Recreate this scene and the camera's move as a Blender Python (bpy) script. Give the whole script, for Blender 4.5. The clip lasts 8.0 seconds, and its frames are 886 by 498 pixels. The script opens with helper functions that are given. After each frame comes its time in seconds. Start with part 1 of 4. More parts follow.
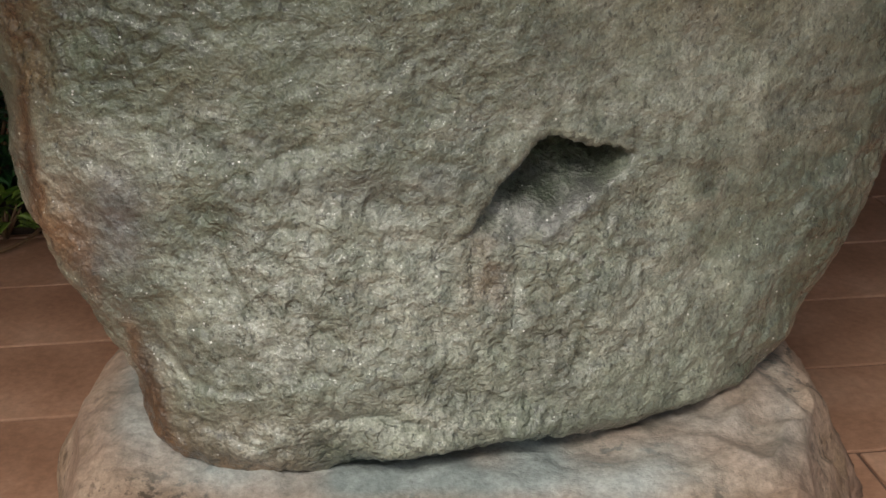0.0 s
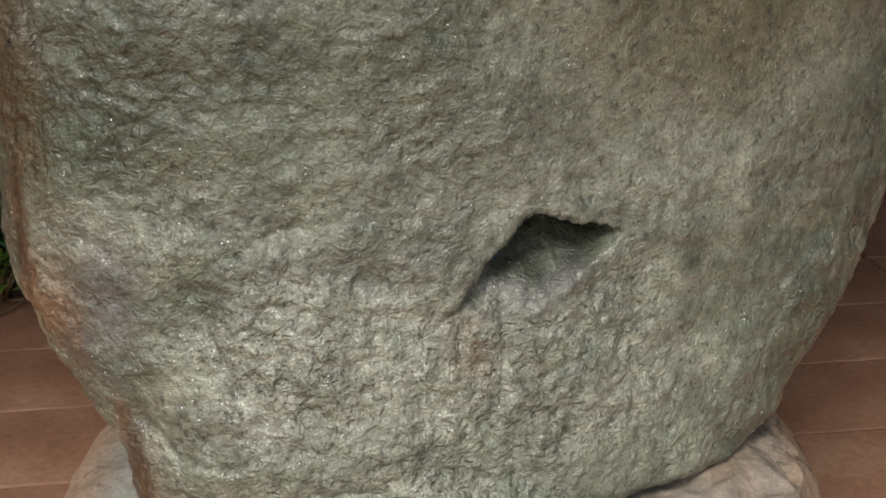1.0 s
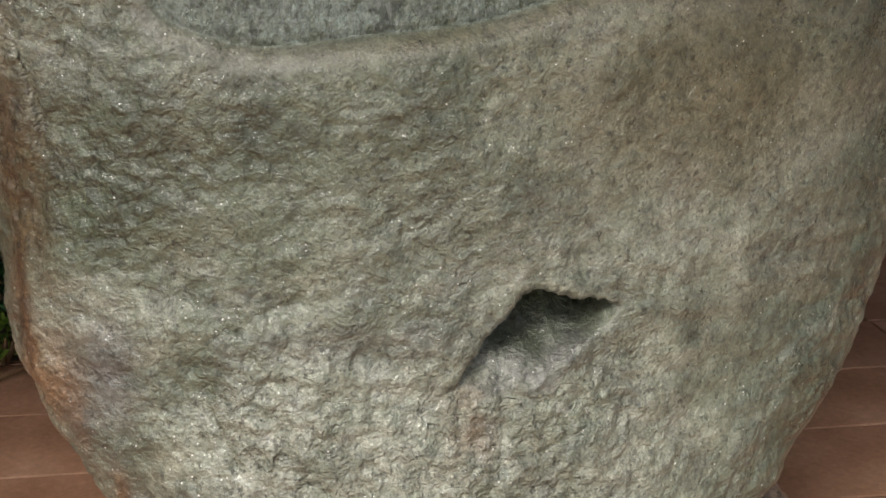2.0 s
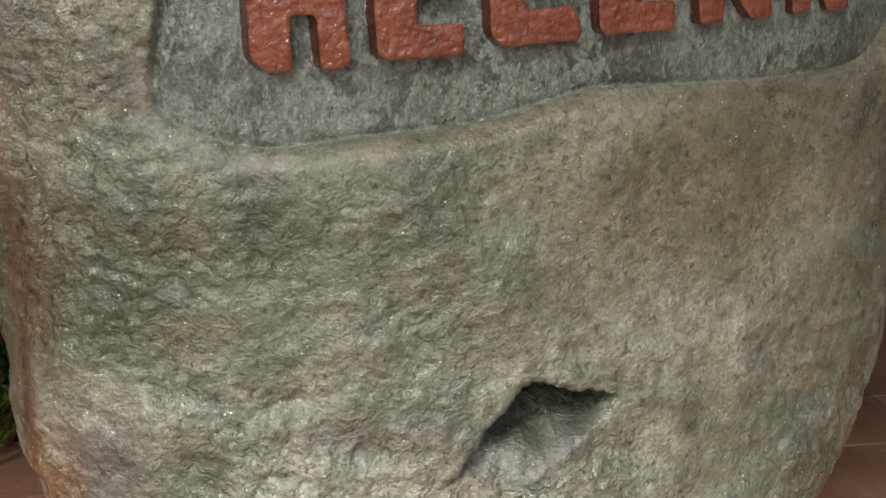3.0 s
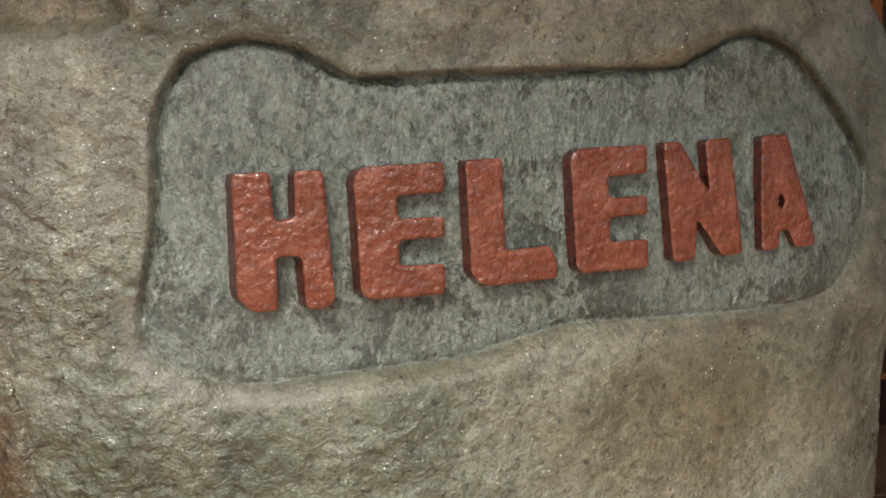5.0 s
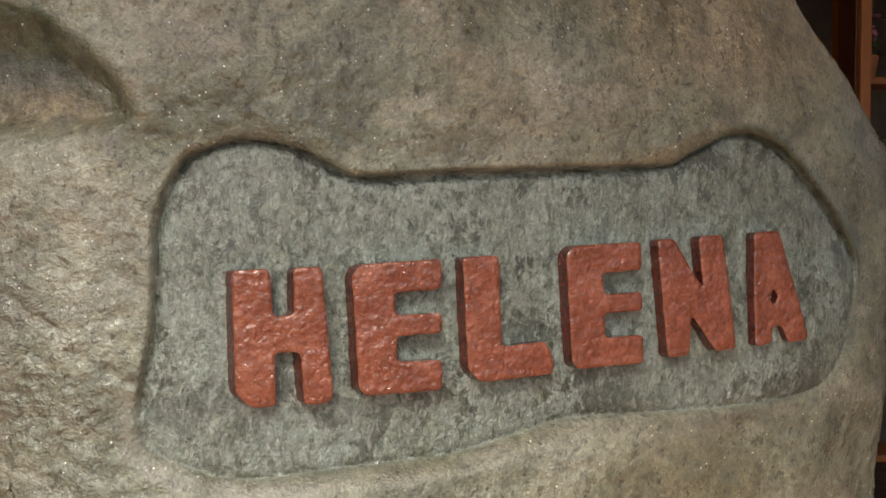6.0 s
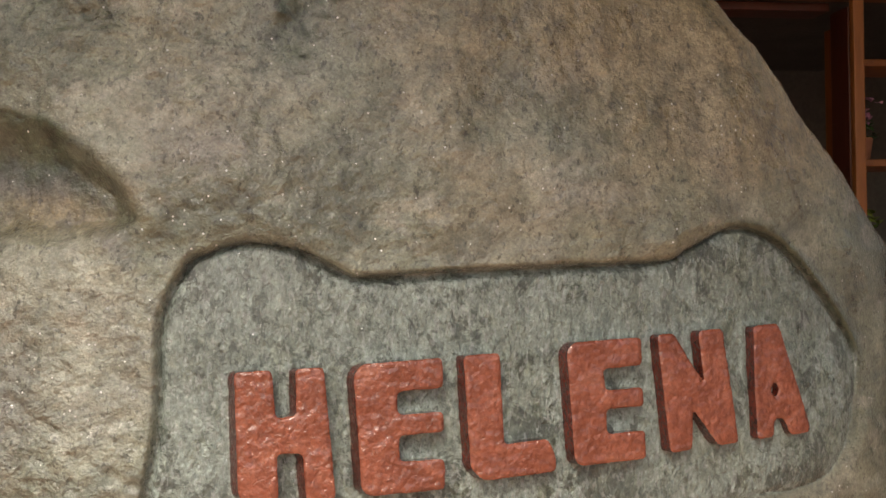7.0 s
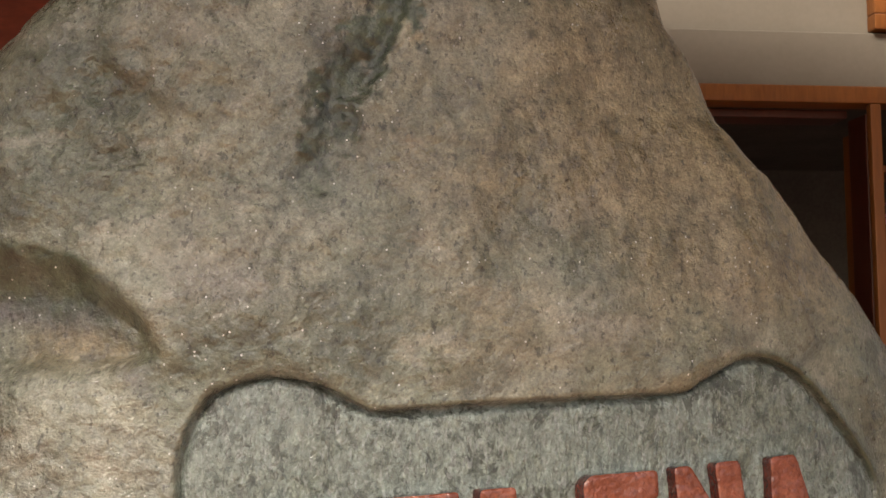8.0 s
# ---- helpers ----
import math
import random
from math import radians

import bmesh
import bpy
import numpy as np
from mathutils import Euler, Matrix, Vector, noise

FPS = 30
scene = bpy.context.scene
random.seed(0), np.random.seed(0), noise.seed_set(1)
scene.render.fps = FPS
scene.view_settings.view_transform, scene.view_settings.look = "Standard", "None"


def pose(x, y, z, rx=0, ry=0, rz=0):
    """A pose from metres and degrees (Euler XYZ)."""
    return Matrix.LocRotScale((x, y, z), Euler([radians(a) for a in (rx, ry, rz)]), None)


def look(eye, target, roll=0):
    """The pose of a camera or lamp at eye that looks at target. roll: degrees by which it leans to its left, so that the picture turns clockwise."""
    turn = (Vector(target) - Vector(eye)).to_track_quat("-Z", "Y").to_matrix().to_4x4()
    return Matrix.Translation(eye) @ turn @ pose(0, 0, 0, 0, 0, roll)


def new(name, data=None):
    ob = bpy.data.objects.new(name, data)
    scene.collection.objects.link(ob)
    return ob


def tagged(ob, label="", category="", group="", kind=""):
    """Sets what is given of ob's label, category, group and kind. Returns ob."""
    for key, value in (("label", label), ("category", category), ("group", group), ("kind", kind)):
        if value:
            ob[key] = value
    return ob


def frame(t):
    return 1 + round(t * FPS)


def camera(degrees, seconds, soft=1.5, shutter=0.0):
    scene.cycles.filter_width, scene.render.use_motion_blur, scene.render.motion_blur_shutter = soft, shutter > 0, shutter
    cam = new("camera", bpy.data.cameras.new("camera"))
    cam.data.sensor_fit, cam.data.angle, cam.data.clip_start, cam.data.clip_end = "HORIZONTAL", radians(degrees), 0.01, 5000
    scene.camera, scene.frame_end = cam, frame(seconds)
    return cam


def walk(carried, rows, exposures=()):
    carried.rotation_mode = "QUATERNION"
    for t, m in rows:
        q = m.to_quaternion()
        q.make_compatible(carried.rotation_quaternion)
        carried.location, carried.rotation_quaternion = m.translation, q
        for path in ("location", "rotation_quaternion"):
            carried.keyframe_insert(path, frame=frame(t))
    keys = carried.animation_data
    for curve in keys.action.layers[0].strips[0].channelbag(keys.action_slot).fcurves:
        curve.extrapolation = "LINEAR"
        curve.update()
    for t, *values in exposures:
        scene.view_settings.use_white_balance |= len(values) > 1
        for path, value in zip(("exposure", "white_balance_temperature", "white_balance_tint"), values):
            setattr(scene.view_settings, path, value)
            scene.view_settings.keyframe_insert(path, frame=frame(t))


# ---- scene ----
# ---- camera ----
cam = camera(40.0, 8.0, soft=1.5)
PATH = [
    (0.0, 0.0, 0.0, 1.5001, 67.219, -0.0, 0.0),
    (0.5, 0.0085, -0.0003, 1.5169, 68.513, 0.05, -0.017),
    (1.0, 0.0207, 0.0012, 1.5418, 69.576, 0.069, 0.07),
    (1.5, 0.0253, -0.0005, 1.5559, 70.899, 0.087, 0.21),
    (3.0, 0.032, -0.0152, 1.6187, 75.301, 0.488, 0.262),
    (3.5, 0.0447, -0.0271, 1.6389, 77.583, 0.619, 0.534),
    (4.0, 0.0359, -0.028, 1.6567, 79.868, 0.517, -0.008),
    (4.5, 0.0391, -0.0311, 1.6765, 82.001, 0.45, -0.253),
    (6.0, 0.0292, -0.0549, 1.7308, 87.348, -0.04, -0.792),
    (6.5, 0.0341, -0.0642, 1.7479, 88.989, 0.269, -0.663),
    (7.0, 0.0297, -0.0685, 1.758, 91.101, 0.655, -0.759),
    (7.5, 0.0382, -0.0832, 1.8141, 92.095, 0.488, -0.243),
    (8.0, 0.04, -0.1003, 1.8214, 95.308, 0.505, 0.359),
]
walk(cam, [(t, pose(x, y, z, rx, ry, rz)) for t, x, y, z, rx, ry, rz in PATH], exposures=[(0.0, -0.27, 6450, 6), (1.5, 0.03, 6450, 6), (3.0, 0.18, 6550, 7), (4.5, 0.40, 6700, 8), (6.0, 0.65, 6900, 9), (8.0, 0.97, 7100, 12)])

# ---- world and sun: soft daylight that falls in under the added roof slab ----
SUN_EL, SUN_AZ = 50.0, 196.0  # azimuth clockwise from +y
world = bpy.data.worlds.new("sky")
scene.world = world
world.use_nodes = True
wn = world.node_tree
sky = wn.nodes.new("ShaderNodeTexSky")
sky.sky_type, sky.sun_disc = "NISHITA", False
sky.sun_elevation, sky.sun_rotation = radians(SUN_EL), radians(SUN_AZ)
sky.air_density, sky.dust_density, sky.ozone_density = 1.0, 4.0, 0.6
wn.links.new(sky.outputs[0], wn.nodes["Background"].inputs[0])
wn.nodes["Background"].inputs[1].default_value = 0.115
sun_data = bpy.data.lights.new("sun", "SUN")
sun_data.energy, sun_data.angle, sun_data.color = 2.3, radians(18), (1.0, 0.96, 0.90)
sun = new("sun", sun_data)
sx, sy = math.sin(radians(SUN_AZ)) * math.cos(radians(SUN_EL)), math.cos(radians(SUN_AZ)) * math.cos(radians(SUN_EL))
sun.matrix_world = look((sx * 20, sy * 20, 20 * math.sin(radians(SUN_EL))), (0, 0, 0))


# ---- materials ----
class Mat:
    """A node material with small helpers."""

    def __init__(self, name, rough=0.6, metal=0.0, spec=0.5):
        self.mat = bpy.data.materials.new(name)
        self.mat.use_nodes = True
        self.t = self.mat.node_tree
        self.b = self.t.nodes["Principled BSDF"]
        self.b.inputs["Roughness"].default_value = rough
        self.b.inputs["Metallic"].default_value = metal
        self.b.inputs["Specular IOR Level"].default_value = spec
        self.co = self.t.nodes.new("ShaderNodeTexCoord").outputs["Object"]

    def link(self, a, b):
        self.t.links.new(a, b)

    def node(self, kind):
        return self.t.nodes.new(kind)

    def noise(self, scale, detail=4.0, rough=0.55, stretch=(1, 1, 1), distort=0.0):
        m = self.node("ShaderNodeMapping")
        m.inputs["Scale"].default_value = stretch
        self.link(self.co, m.inputs[0])
        n = self.node("ShaderNodeTexNoise")
        n.inputs["Scale"].default_value, n.inputs["Detail"].default_value = scale, detail
        n.inputs["Roughness"].default_value, n.inputs["Distortion"].default_value = rough, distort
        self.link(m.outputs[0], n.inputs["Vector"])
        return n.outputs["Fac"]

    def voronoi(self, scale, feature="F1", out="Distance"):
        v = self.node("ShaderNodeTexVoronoi")
        v.feature = feature
        v.inputs["Scale"].default_value = scale
        self.link(self.co, v.inputs["Vector"])
        return v.outputs[out]

    def ramp(self, fac, *stops):
        r = self.node("ShaderNodeValToRGB")
        el = r.color_ramp.elements
        while len(el) < len(stops):
            el.new(0.5)
        for e, (p, c) in zip(el, stops):
            e.position = p
            e.color = (*c, 1) if isinstance(c, tuple) else (c, c, c, 1)
        self.link(fac, r.inputs[0])
        return r.outputs[0]

    def mix(self, fac, a, b, kind="MIX"):
        m = self.node("ShaderNodeMix")
        m.data_type, m.blend_type = "RGBA", kind
        for value, socket in ((fac, m.inputs[0]), (a, m.inputs[6]), (b, m.inputs[7])):
            if isinstance(value, tuple):
                socket.default_value = (*value, 1)
            elif isinstance(value, (int, float)):
                socket.default_value = value
            else:
                self.link(value, socket)
        return m.outputs[2]

    def math(self, op, a, b=0.0):
        m = self.node("ShaderNodeMath")
        m.operation = op
        for value, socket in ((a, m.inputs[0]), (b, m.inputs[1])):
            if isinstance(value, (int, float)):
                socket.default_value = value
            else:
                self.link(value, socket)
        return m.outputs[0]

    def attribute(self, name):
        a = self.node("ShaderNodeAttribute")
        a.attribute_name = name
        return a.outputs["Fac"]

    def random(self):
        return self.node("ShaderNodeObjectInfo").outputs["Random"]

    def colour(self, c):
        if isinstance(c, tuple):
            self.b.inputs["Base Color"].default_value = (*c, 1)
        else:
            self.link(c, self.b.inputs["Base Color"])

    def rough(self, r):
        self.link(r, self.b.inputs["Roughness"])

    def bump(self, *layers):
        last = None
        for height, strength, dist in layers:
            n = self.node("ShaderNodeBump")
            n.inputs["Distance"].default_value = dist
            if isinstance(strength, float):
                n.inputs["Strength"].default_value = strength
            else:
                self.link(strength, n.inputs["Strength"])
            self.link(height, n.inputs["Height"])
            if last:
                self.link(last, n.inputs["Normal"])
            last = n.outputs[0]
        self.link(last, self.b.inputs["Normal"])


def rock_material():
    """Lacquered grey-green field stone, with buff, violet and iron-brown patches and a dressed panel."""
    m = Mat("field_stone", 0.45, 0, 0.5)
    base = m.ramp(m.noise(4.6, 7, 0.66, distort=0.5), (0.30, (0.105, 0.122, 0.086)), (0.44, (0.155, 0.173, 0.124)), (0.57, (0.235, 0.245, 0.185)), (0.72, (0.36, 0.362, 0.295)))
    base = m.mix(m.ramp(m.noise(1.7, 4, 0.6, (1, 1, 1.3)), (0.54, 0.0), (0.70, 0.45)), base, (0.30, 0.235, 0.16))
    base = m.mix(m.ramp(m.noise(5.1, 5, 0.6, (1.2, 1, 0.8), 0.8), (0.60, 0.0), (0.70, 0.18)), base, (0.150, 0.140, 0.150))
    base = m.mix(m.ramp(m.noise(7.7, 5, 0.65, (0.8, 1, 1.3), 0.6), (0.57, 0.0), (0.66, 0.45)), base, (0.42, 0.40, 0.33))
    base = m.mix(1.0, base, m.ramp(m.noise(9, 4, 0.6, distort=0.7), (0.34, 0.60), (0.5, 0.98), (0.66, 1.30)), "MULTIPLY")
    base = m.mix(m.attribute("stain"), base, m.ramp(m.noise(14, 5, 0.65, (1, 1, 0.4)), (0.35, (0.050, 0.027, 0.013)), (0.55, (0.15, 0.072, 0.028)), (0.72, (0.25, 0.145, 0.075))))
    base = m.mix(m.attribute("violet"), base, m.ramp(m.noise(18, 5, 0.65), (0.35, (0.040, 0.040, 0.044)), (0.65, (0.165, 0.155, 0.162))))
    base = m.mix(m.attribute("buff"), base, m.ramp(m.noise(22, 5, 0.65), (0.35, (0.158, 0.126, 0.070)), (0.65, (0.325, 0.268, 0.155))))
    # pale stone, and lacquer sheen put into the colour
    base = m.mix(m.attribute("pale"), base, m.ramp(m.noise(24, 6, 0.7, (1, 1, 1.3)), (0.34, (0.17, 0.185, 0.145)), (0.5, (0.34, 0.35, 0.285)), (0.66, (0.50, 0.505, 0.44))))
    # green-black patches; shade in the recesses is put into the same colour
    base = m.mix(m.attribute("moss_shade"), base, m.ramp(m.noise(20, 5, 0.65), (0.35, (0.022, 0.031, 0.016)), (0.65, (0.088, 0.111, 0.065))))
    edge = m.node("ShaderNodeTexVoronoi")
    edge.feature = "DISTANCE_TO_EDGE"
    edge.inputs["Scale"].default_value = 17.0
    warp = m.mix(0.06, m.co, m.noise(11, 4, 0.6), "ADD")
    m.link(warp, edge.inputs["Vector"])
    line = m.ramp(edge.outputs["Distance"], (0.0, 1.0), (0.022, 0.0))
    line = m.math("MULTIPLY", m.math("MULTIPLY", line, m.attribute("vein")), m.ramp(m.noise(13, 3, 0.5), (0.48, 0.0), (0.58, 0.9)))
    base = m.mix(line, base, (0.50, 0.49, 0.44))
    grain = m.noise(165, 3, 0.7)
    base = m.mix(0.7, base, m.ramp(grain, (0.30, 0.60), (0.5, 1.0), (0.70, 1.4)), "MULTIPLY")
    base = m.mix(0.3, base, m.ramp(m.noise(300, 3, 0.65), (0.33, 0.55), (0.5, 1.0), (0.67, 1.55)), "MULTIPLY")
    speck = m.noise(48, 4, 0.62, (1, 1, 1.2), 0.3)
    base = m.mix(0.75, base, m.ramp(speck, (0.30, 0.5), (0.46, 1.0), (0.68, 1.3)), "MULTIPLY")
    base = m.mix(0.7, base, m.ramp(m.noise(88, 3, 0.65, (1.1, 1, 0.8)), (0.35, 0.25), (0.40, 1.0)), "MULTIPLY")
    chisel_tone = m.noise(70, 4, 0.65, (1.25, 1, 0.62), 0.6)
    # dressed panel: cooler, smoother, pale with dark pits and blotches
    pits = m.noise(58, 5, 0.7, (1, 1, 0.8), 0.5)
    pan = m.ramp(pits, (0.36, (0.050, 0.060, 0.042)), (0.44, (0.100, 0.112, 0.083)), (0.50, (0.165, 0.176, 0.135)), (0.66, (0.31, 0.318, 0.252)))
    blotch = m.ramp(m.noise(10, 5, 0.68, distort=0.8), (0.545, 0.0), (0.56, 0.9))
    flake = m.ramp(m.noise(30, 4, 0.66, (1, 1, 0.75), 0.5), (0.445, 0.0), (0.465, 1.0))
    flake = m.math("MULTIPLY", flake, m.ramp(m.noise(6, 4, 0.6), (0.40, 0.30), (0.62, 1.0)))
    pan = m.mix(flake, pan, m.ramp(grain, (0.3, (0.21, 0.23, 0.20)), (0.7, (0.35, 0.375, 0.335))))
    pan = m.mix(m.math("MULTIPLY", m.attribute("pale"), 0.55), pan, m.ramp(pits, (0.43, (0.125, 0.138, 0.115)), (0.46, (0.36, 0.385, 0.350))))
    pan = m.mix(blotch, pan, m.ramp(pits, (0.40, (0.055, 0.062, 0.050)), (0.62, (0.145, 0.155, 0.125))))
    pan = m.mix(m.ramp(m.noise(3.4, 4, 0.6), (0.50, 0.0), (0.68, 0.45)), pan, (0.29, 0.315, 0.295))
    pan = m.mix(0.45, pan, m.ramp(chisel_tone, (0.36, 0.6), (0.5, 1.0), (0.64, 1.5)), "MULTIPLY")
    pan = m.mix(1.0, pan, (0.86, 0.965, 0.95), "MULTIPLY")
    # chisel ticks, their small glints put in as pale colour
    tick = m.ramp(m.noise(92, 2.5, 0.55, (1.35, 1, 0.6), 0.8), (0.57, 0.0), (0.61, 0.38))
    pan = m.mix(tick, pan, (0.40, 0.43, 0.41))
    nick = m.ramp(m.noise(70, 3, 0.6, (1.1, 1, 0.8), 0.8), (0.375, 0.5), (0.40, 0.0))
    pan = m.mix(nick, pan, (0.060, 0.070, 0.055))
    pan = m.mix(0.4, pan, m.ramp(grain, (0.33, 0.6), (0.67, 1.4)), "MULTIPLY")
    pan = m.mix(m.math("MULTIPLY", m.attribute("moss_shade"), 0.8), pan, (0.085, 0.095, 0.07))
    cell = m.node("ShaderNodeTexVoronoi")
    cell.inputs["Scale"].default_value = 120.0
    m.link(m.co, cell.inputs["Vector"])
    pick = m.node("ShaderNodeSeparateColor")
    m.link(cell.outputs["Color"], pick.inputs[0])
    fleck = m.math("MULTIPLY", m.math("GREATER_THAN", pick.outputs[0], 0.89), m.math("LESS_THAN", cell.outputs["Distance"], 0.19))
    fleck = m.math("MULTIPLY", fleck, m.ramp(m.noise(5.5, 4, 0.6), (0.44, 0.0), (0.58, 1.0)))
    base = m.mix(fleck, base, (0.72, 0.71, 0.66))
    m.colour(m.mix(m.attribute("dressed"), base, pan))
    m.rough(m.ramp(m.noise(9, 5, 0.6), (0.35, 0.22), (0.65, 0.44)))
    m.b.inputs["Coat Weight"].default_value, m.b.inputs["Coat Roughness"].default_value = 1.0, 0.08
    rug = m.attribute("rugged")
    glint = m.node("ShaderNodeBump")
    glint.inputs["Strength"].default_value, glint.inputs["Distance"].default_value = 0.9, 0.0030
    m.link(m.noise(150, 3, 0.7), glint.inputs["Height"])
    m.link(glint.outputs[0], m.b.inputs["Coat Normal"])
    crisp = m.math("SUBTRACT", 0.5, m.math("ABSOLUTE", m.math("SUBTRACT", m.noise(34, 3, 0.5, (1, 1, 1.3), 0.6), 0.5)))
    crisp_small = m.math("SUBTRACT", 0.5, m.math("ABSOLUTE", m.math("SUBTRACT", m.noise(78, 2, 0.5, (1, 1, 1.2), 0.5), 0.5)))
    grit = m.voronoi(170)
    chisel = m.noise(85, 4, 0.65, (1.2, 1, 0.65), 0.6)
    m.bump((m.noise(30, 3, 0.55, (1, 1, 1.15), 0.5), rug, 0.010), (crisp, rug, 0.012), (crisp_small, rug, 0.007), (chisel, m.math("MULTIPLY", m.attribute("dressed"), 1.0), 0.011), (grit, 0.45, 0.0022), (m.noise(260, 3, 0.6), 0.65, 0.0026))
    return m.mat


def concrete_material():
    m = Mat("rendered_concrete", 0.65, 0, 0.4)
    c = m.ramp(m.noise(5, 6, 0.65, distort=0.3), (0.3, (0.23, 0.15, 0.108)), (0.5, (0.345, 0.235, 0.168)), (0.7, (0.43, 0.32, 0.23)))
    c = m.mix(m.ramp(m.noise(11, 6, 0.7), (0.52, 0.0), (0.62, 0.75)), c, (0.19, 0.125, 0.075))
    c = m.mix(m.math("MULTIPLY", m.ramp(m.noise(5, 3, 0.6), (0.50, 0.0), (0.60, 1.0)), m.ramp(m.noise(42, 4, 0.7), (0.52, 0.0), (0.60, 0.8))), c, (0.055, 0.032, 0.018))
    c = m.mix(m.attribute("collar"), c, m.ramp(m.noise(9, 4, 0.6), (0.35, (0.23, 0.262, 0.25)), (0.65, (0.41, 0.44, 0.425))))
    c = m.mix(0.6, c, m.ramp(m.noise(90, 4, 0.7), (0.35, 0.6), (0.65, 1.3)), "MULTIPLY")
    m.colour(c)
    m.bump((m.noise(22, 6, 0.65), 0.7, 0.012), (m.noise(110, 3, 0.6), 0.5, 0.003))
    return m.mat


def red_paint_material():
    m = Mat("red_gloss_paint", 0.32, 0, 0.5)
    c = m.ramp(m.noise(26, 5, 0.6), (0.3, (0.185, 0.050, 0.026)), (0.55, (0.268, 0.078, 0.042)), (0.75, (0.35, 0.125, 0.074)))
    # the flanks' shade is put into the colour as deep maroon
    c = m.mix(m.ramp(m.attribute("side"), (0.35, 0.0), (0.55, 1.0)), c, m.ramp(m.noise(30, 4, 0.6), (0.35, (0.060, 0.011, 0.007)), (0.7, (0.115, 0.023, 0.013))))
    m.colour(m.mix(0.5, c, m.ramp(m.noise(140, 3, 0.6), (0.35, 0.6), (0.65, 1.25)), "MULTIPLY"))
    m.rough(m.ramp(m.noise(40, 4, 0.6), (0.35, 0.12), (0.65, 0.26)))
    m.b.inputs["Coat Weight"].default_value, m.b.inputs["Coat Roughness"].default_value = 0.7, 0.06
    m.bump((m.noise(95, 2, 0.5, distort=0.4), 0.75, 0.006), (m.noise(210, 2, 0.5), 0.6, 0.003))
    return m.mat


def tile_material():
    m = Mat("terracotta_tile", 0.6, 0, 0.35)
    c = m.ramp(m.noise(2.6, 6, 0.65, distort=0.4), (0.3, (0.245, 0.125, 0.074)), (0.5, (0.37, 0.205, 0.130)), (0.72, (0.46, 0.285, 0.195)))
    c = m.mix(0.25, c, m.ramp(m.random(), (0.0, 0.7), (1.0, 1.25)), "MULTIPLY")
    c = m.mix(0.45, c, m.ramp(m.noise(45, 5, 0.7), (0.35, 0.65), (0.68, 1.3)), "MULTIPLY")
    m.colour(c)
    m.bump((m.noise(14, 5, 0.6), 0.5, 0.006), (m.noise(120, 3, 0.6), 0.3, 0.001))
    return m.mat


def plain_material(name, low, high, rough=0.6, scale=6.0, stretch=(1, 1, 1), bump=0.3, spec=0.4, grain=0.4):
    m = Mat(name, rough, 0, spec)
    c = m.ramp(m.noise(scale, 6, 0.65, stretch), (0.32, low), (0.68, high))
    m.colour(m.mix(grain, c, m.ramp(m.noise(scale * 14, 4, 0.6, stretch), (0.35, 0.7), (0.65, 1.25)), "MULTIPLY"))
    m.bump((m.noise(scale * 8, 4, 0.6, stretch), bump, 0.003))
    return m.mat


def leaf_material(name, low, high):
    m = Mat(name, 0.42, 0, 0.4)
    rnd = m.node("ShaderNodeNewGeometry").outputs["Random Per Island"]
    c = m.ramp(rnd, (0.0, low), (1.0, high))
    m.colour(m.mix(0.4, c, m.ramp(m.noise(60, 3, 0.6), (0.35, 0.7), (0.65, 1.25)), "MULTIPLY"))
    return m.mat


ROCK, CONCRETE, RED, TILE = rock_material(), concrete_material(), red_paint_material(), tile_material()
GROUT = plain_material("dark_grout", (0.09, 0.05, 0.035), (0.17, 0.10, 0.07), 0.85, 9)
WALL = plain_material("grey_buff_render", (0.175, 0.152, 0.116), (0.20, 0.175, 0.136), 0.75, 3, bump=0.1, grain=0.1)
WOOD = plain_material("orange_varnished_wood", (0.20, 0.066, 0.014), (0.31, 0.112, 0.026), 0.4, 5, (1, 1, 0.15))
DARKWOOD = plain_material("dark_red_wood", (0.055, 0.012, 0.006), (0.10, 0.025, 0.012), 0.4, 5, (1, 1, 0.15))
REDBOARD = plain_material("red_brown_boards", (0.17, 0.028, 0.012), (0.25, 0.05, 0.022), 0.5, 5, (0.3, 1, 1))
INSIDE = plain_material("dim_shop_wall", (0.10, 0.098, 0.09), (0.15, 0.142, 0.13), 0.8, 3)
SOIL = plain_material("dark_soil", (0.03, 0.02, 0.013), (0.07, 0.045, 0.03), 0.9, 18, bump=0.9)
LEAF = leaf_material("deep_green_leaves", (0.012, 0.045, 0.012), (0.04, 0.13, 0.03))
LIME = leaf_material("yellow_green_leaves", (0.09, 0.17, 0.02), (0.20, 0.28, 0.04))
PINK = leaf_material("pink_petals", (0.45, 0.16, 0.34), (0.65, 0.35, 0.52))
POT = plain_material("terracotta_pot", (0.25, 0.10, 0.055), (0.36, 0.16, 0.09), 0.7, 8)
STEM = plain_material("brown_stem", (0.10, 0.06, 0.03), (0.2, 0.12, 0.06), 0.7, 20)
gm = Mat("window_glass", 0.05, 0, 0.5)
gm.colour((0.9, 0.92, 0.92))
gm.b.inputs["Transmission Weight"].default_value = 1.0
GLASS = gm.mat


# ---- mesh helpers ----
def thing(name, label, category, at=(0, 0, 0), group="", kind=""):
    ob = new(name)
    ob.location = at
    return tagged(ob, label, category, group, kind)


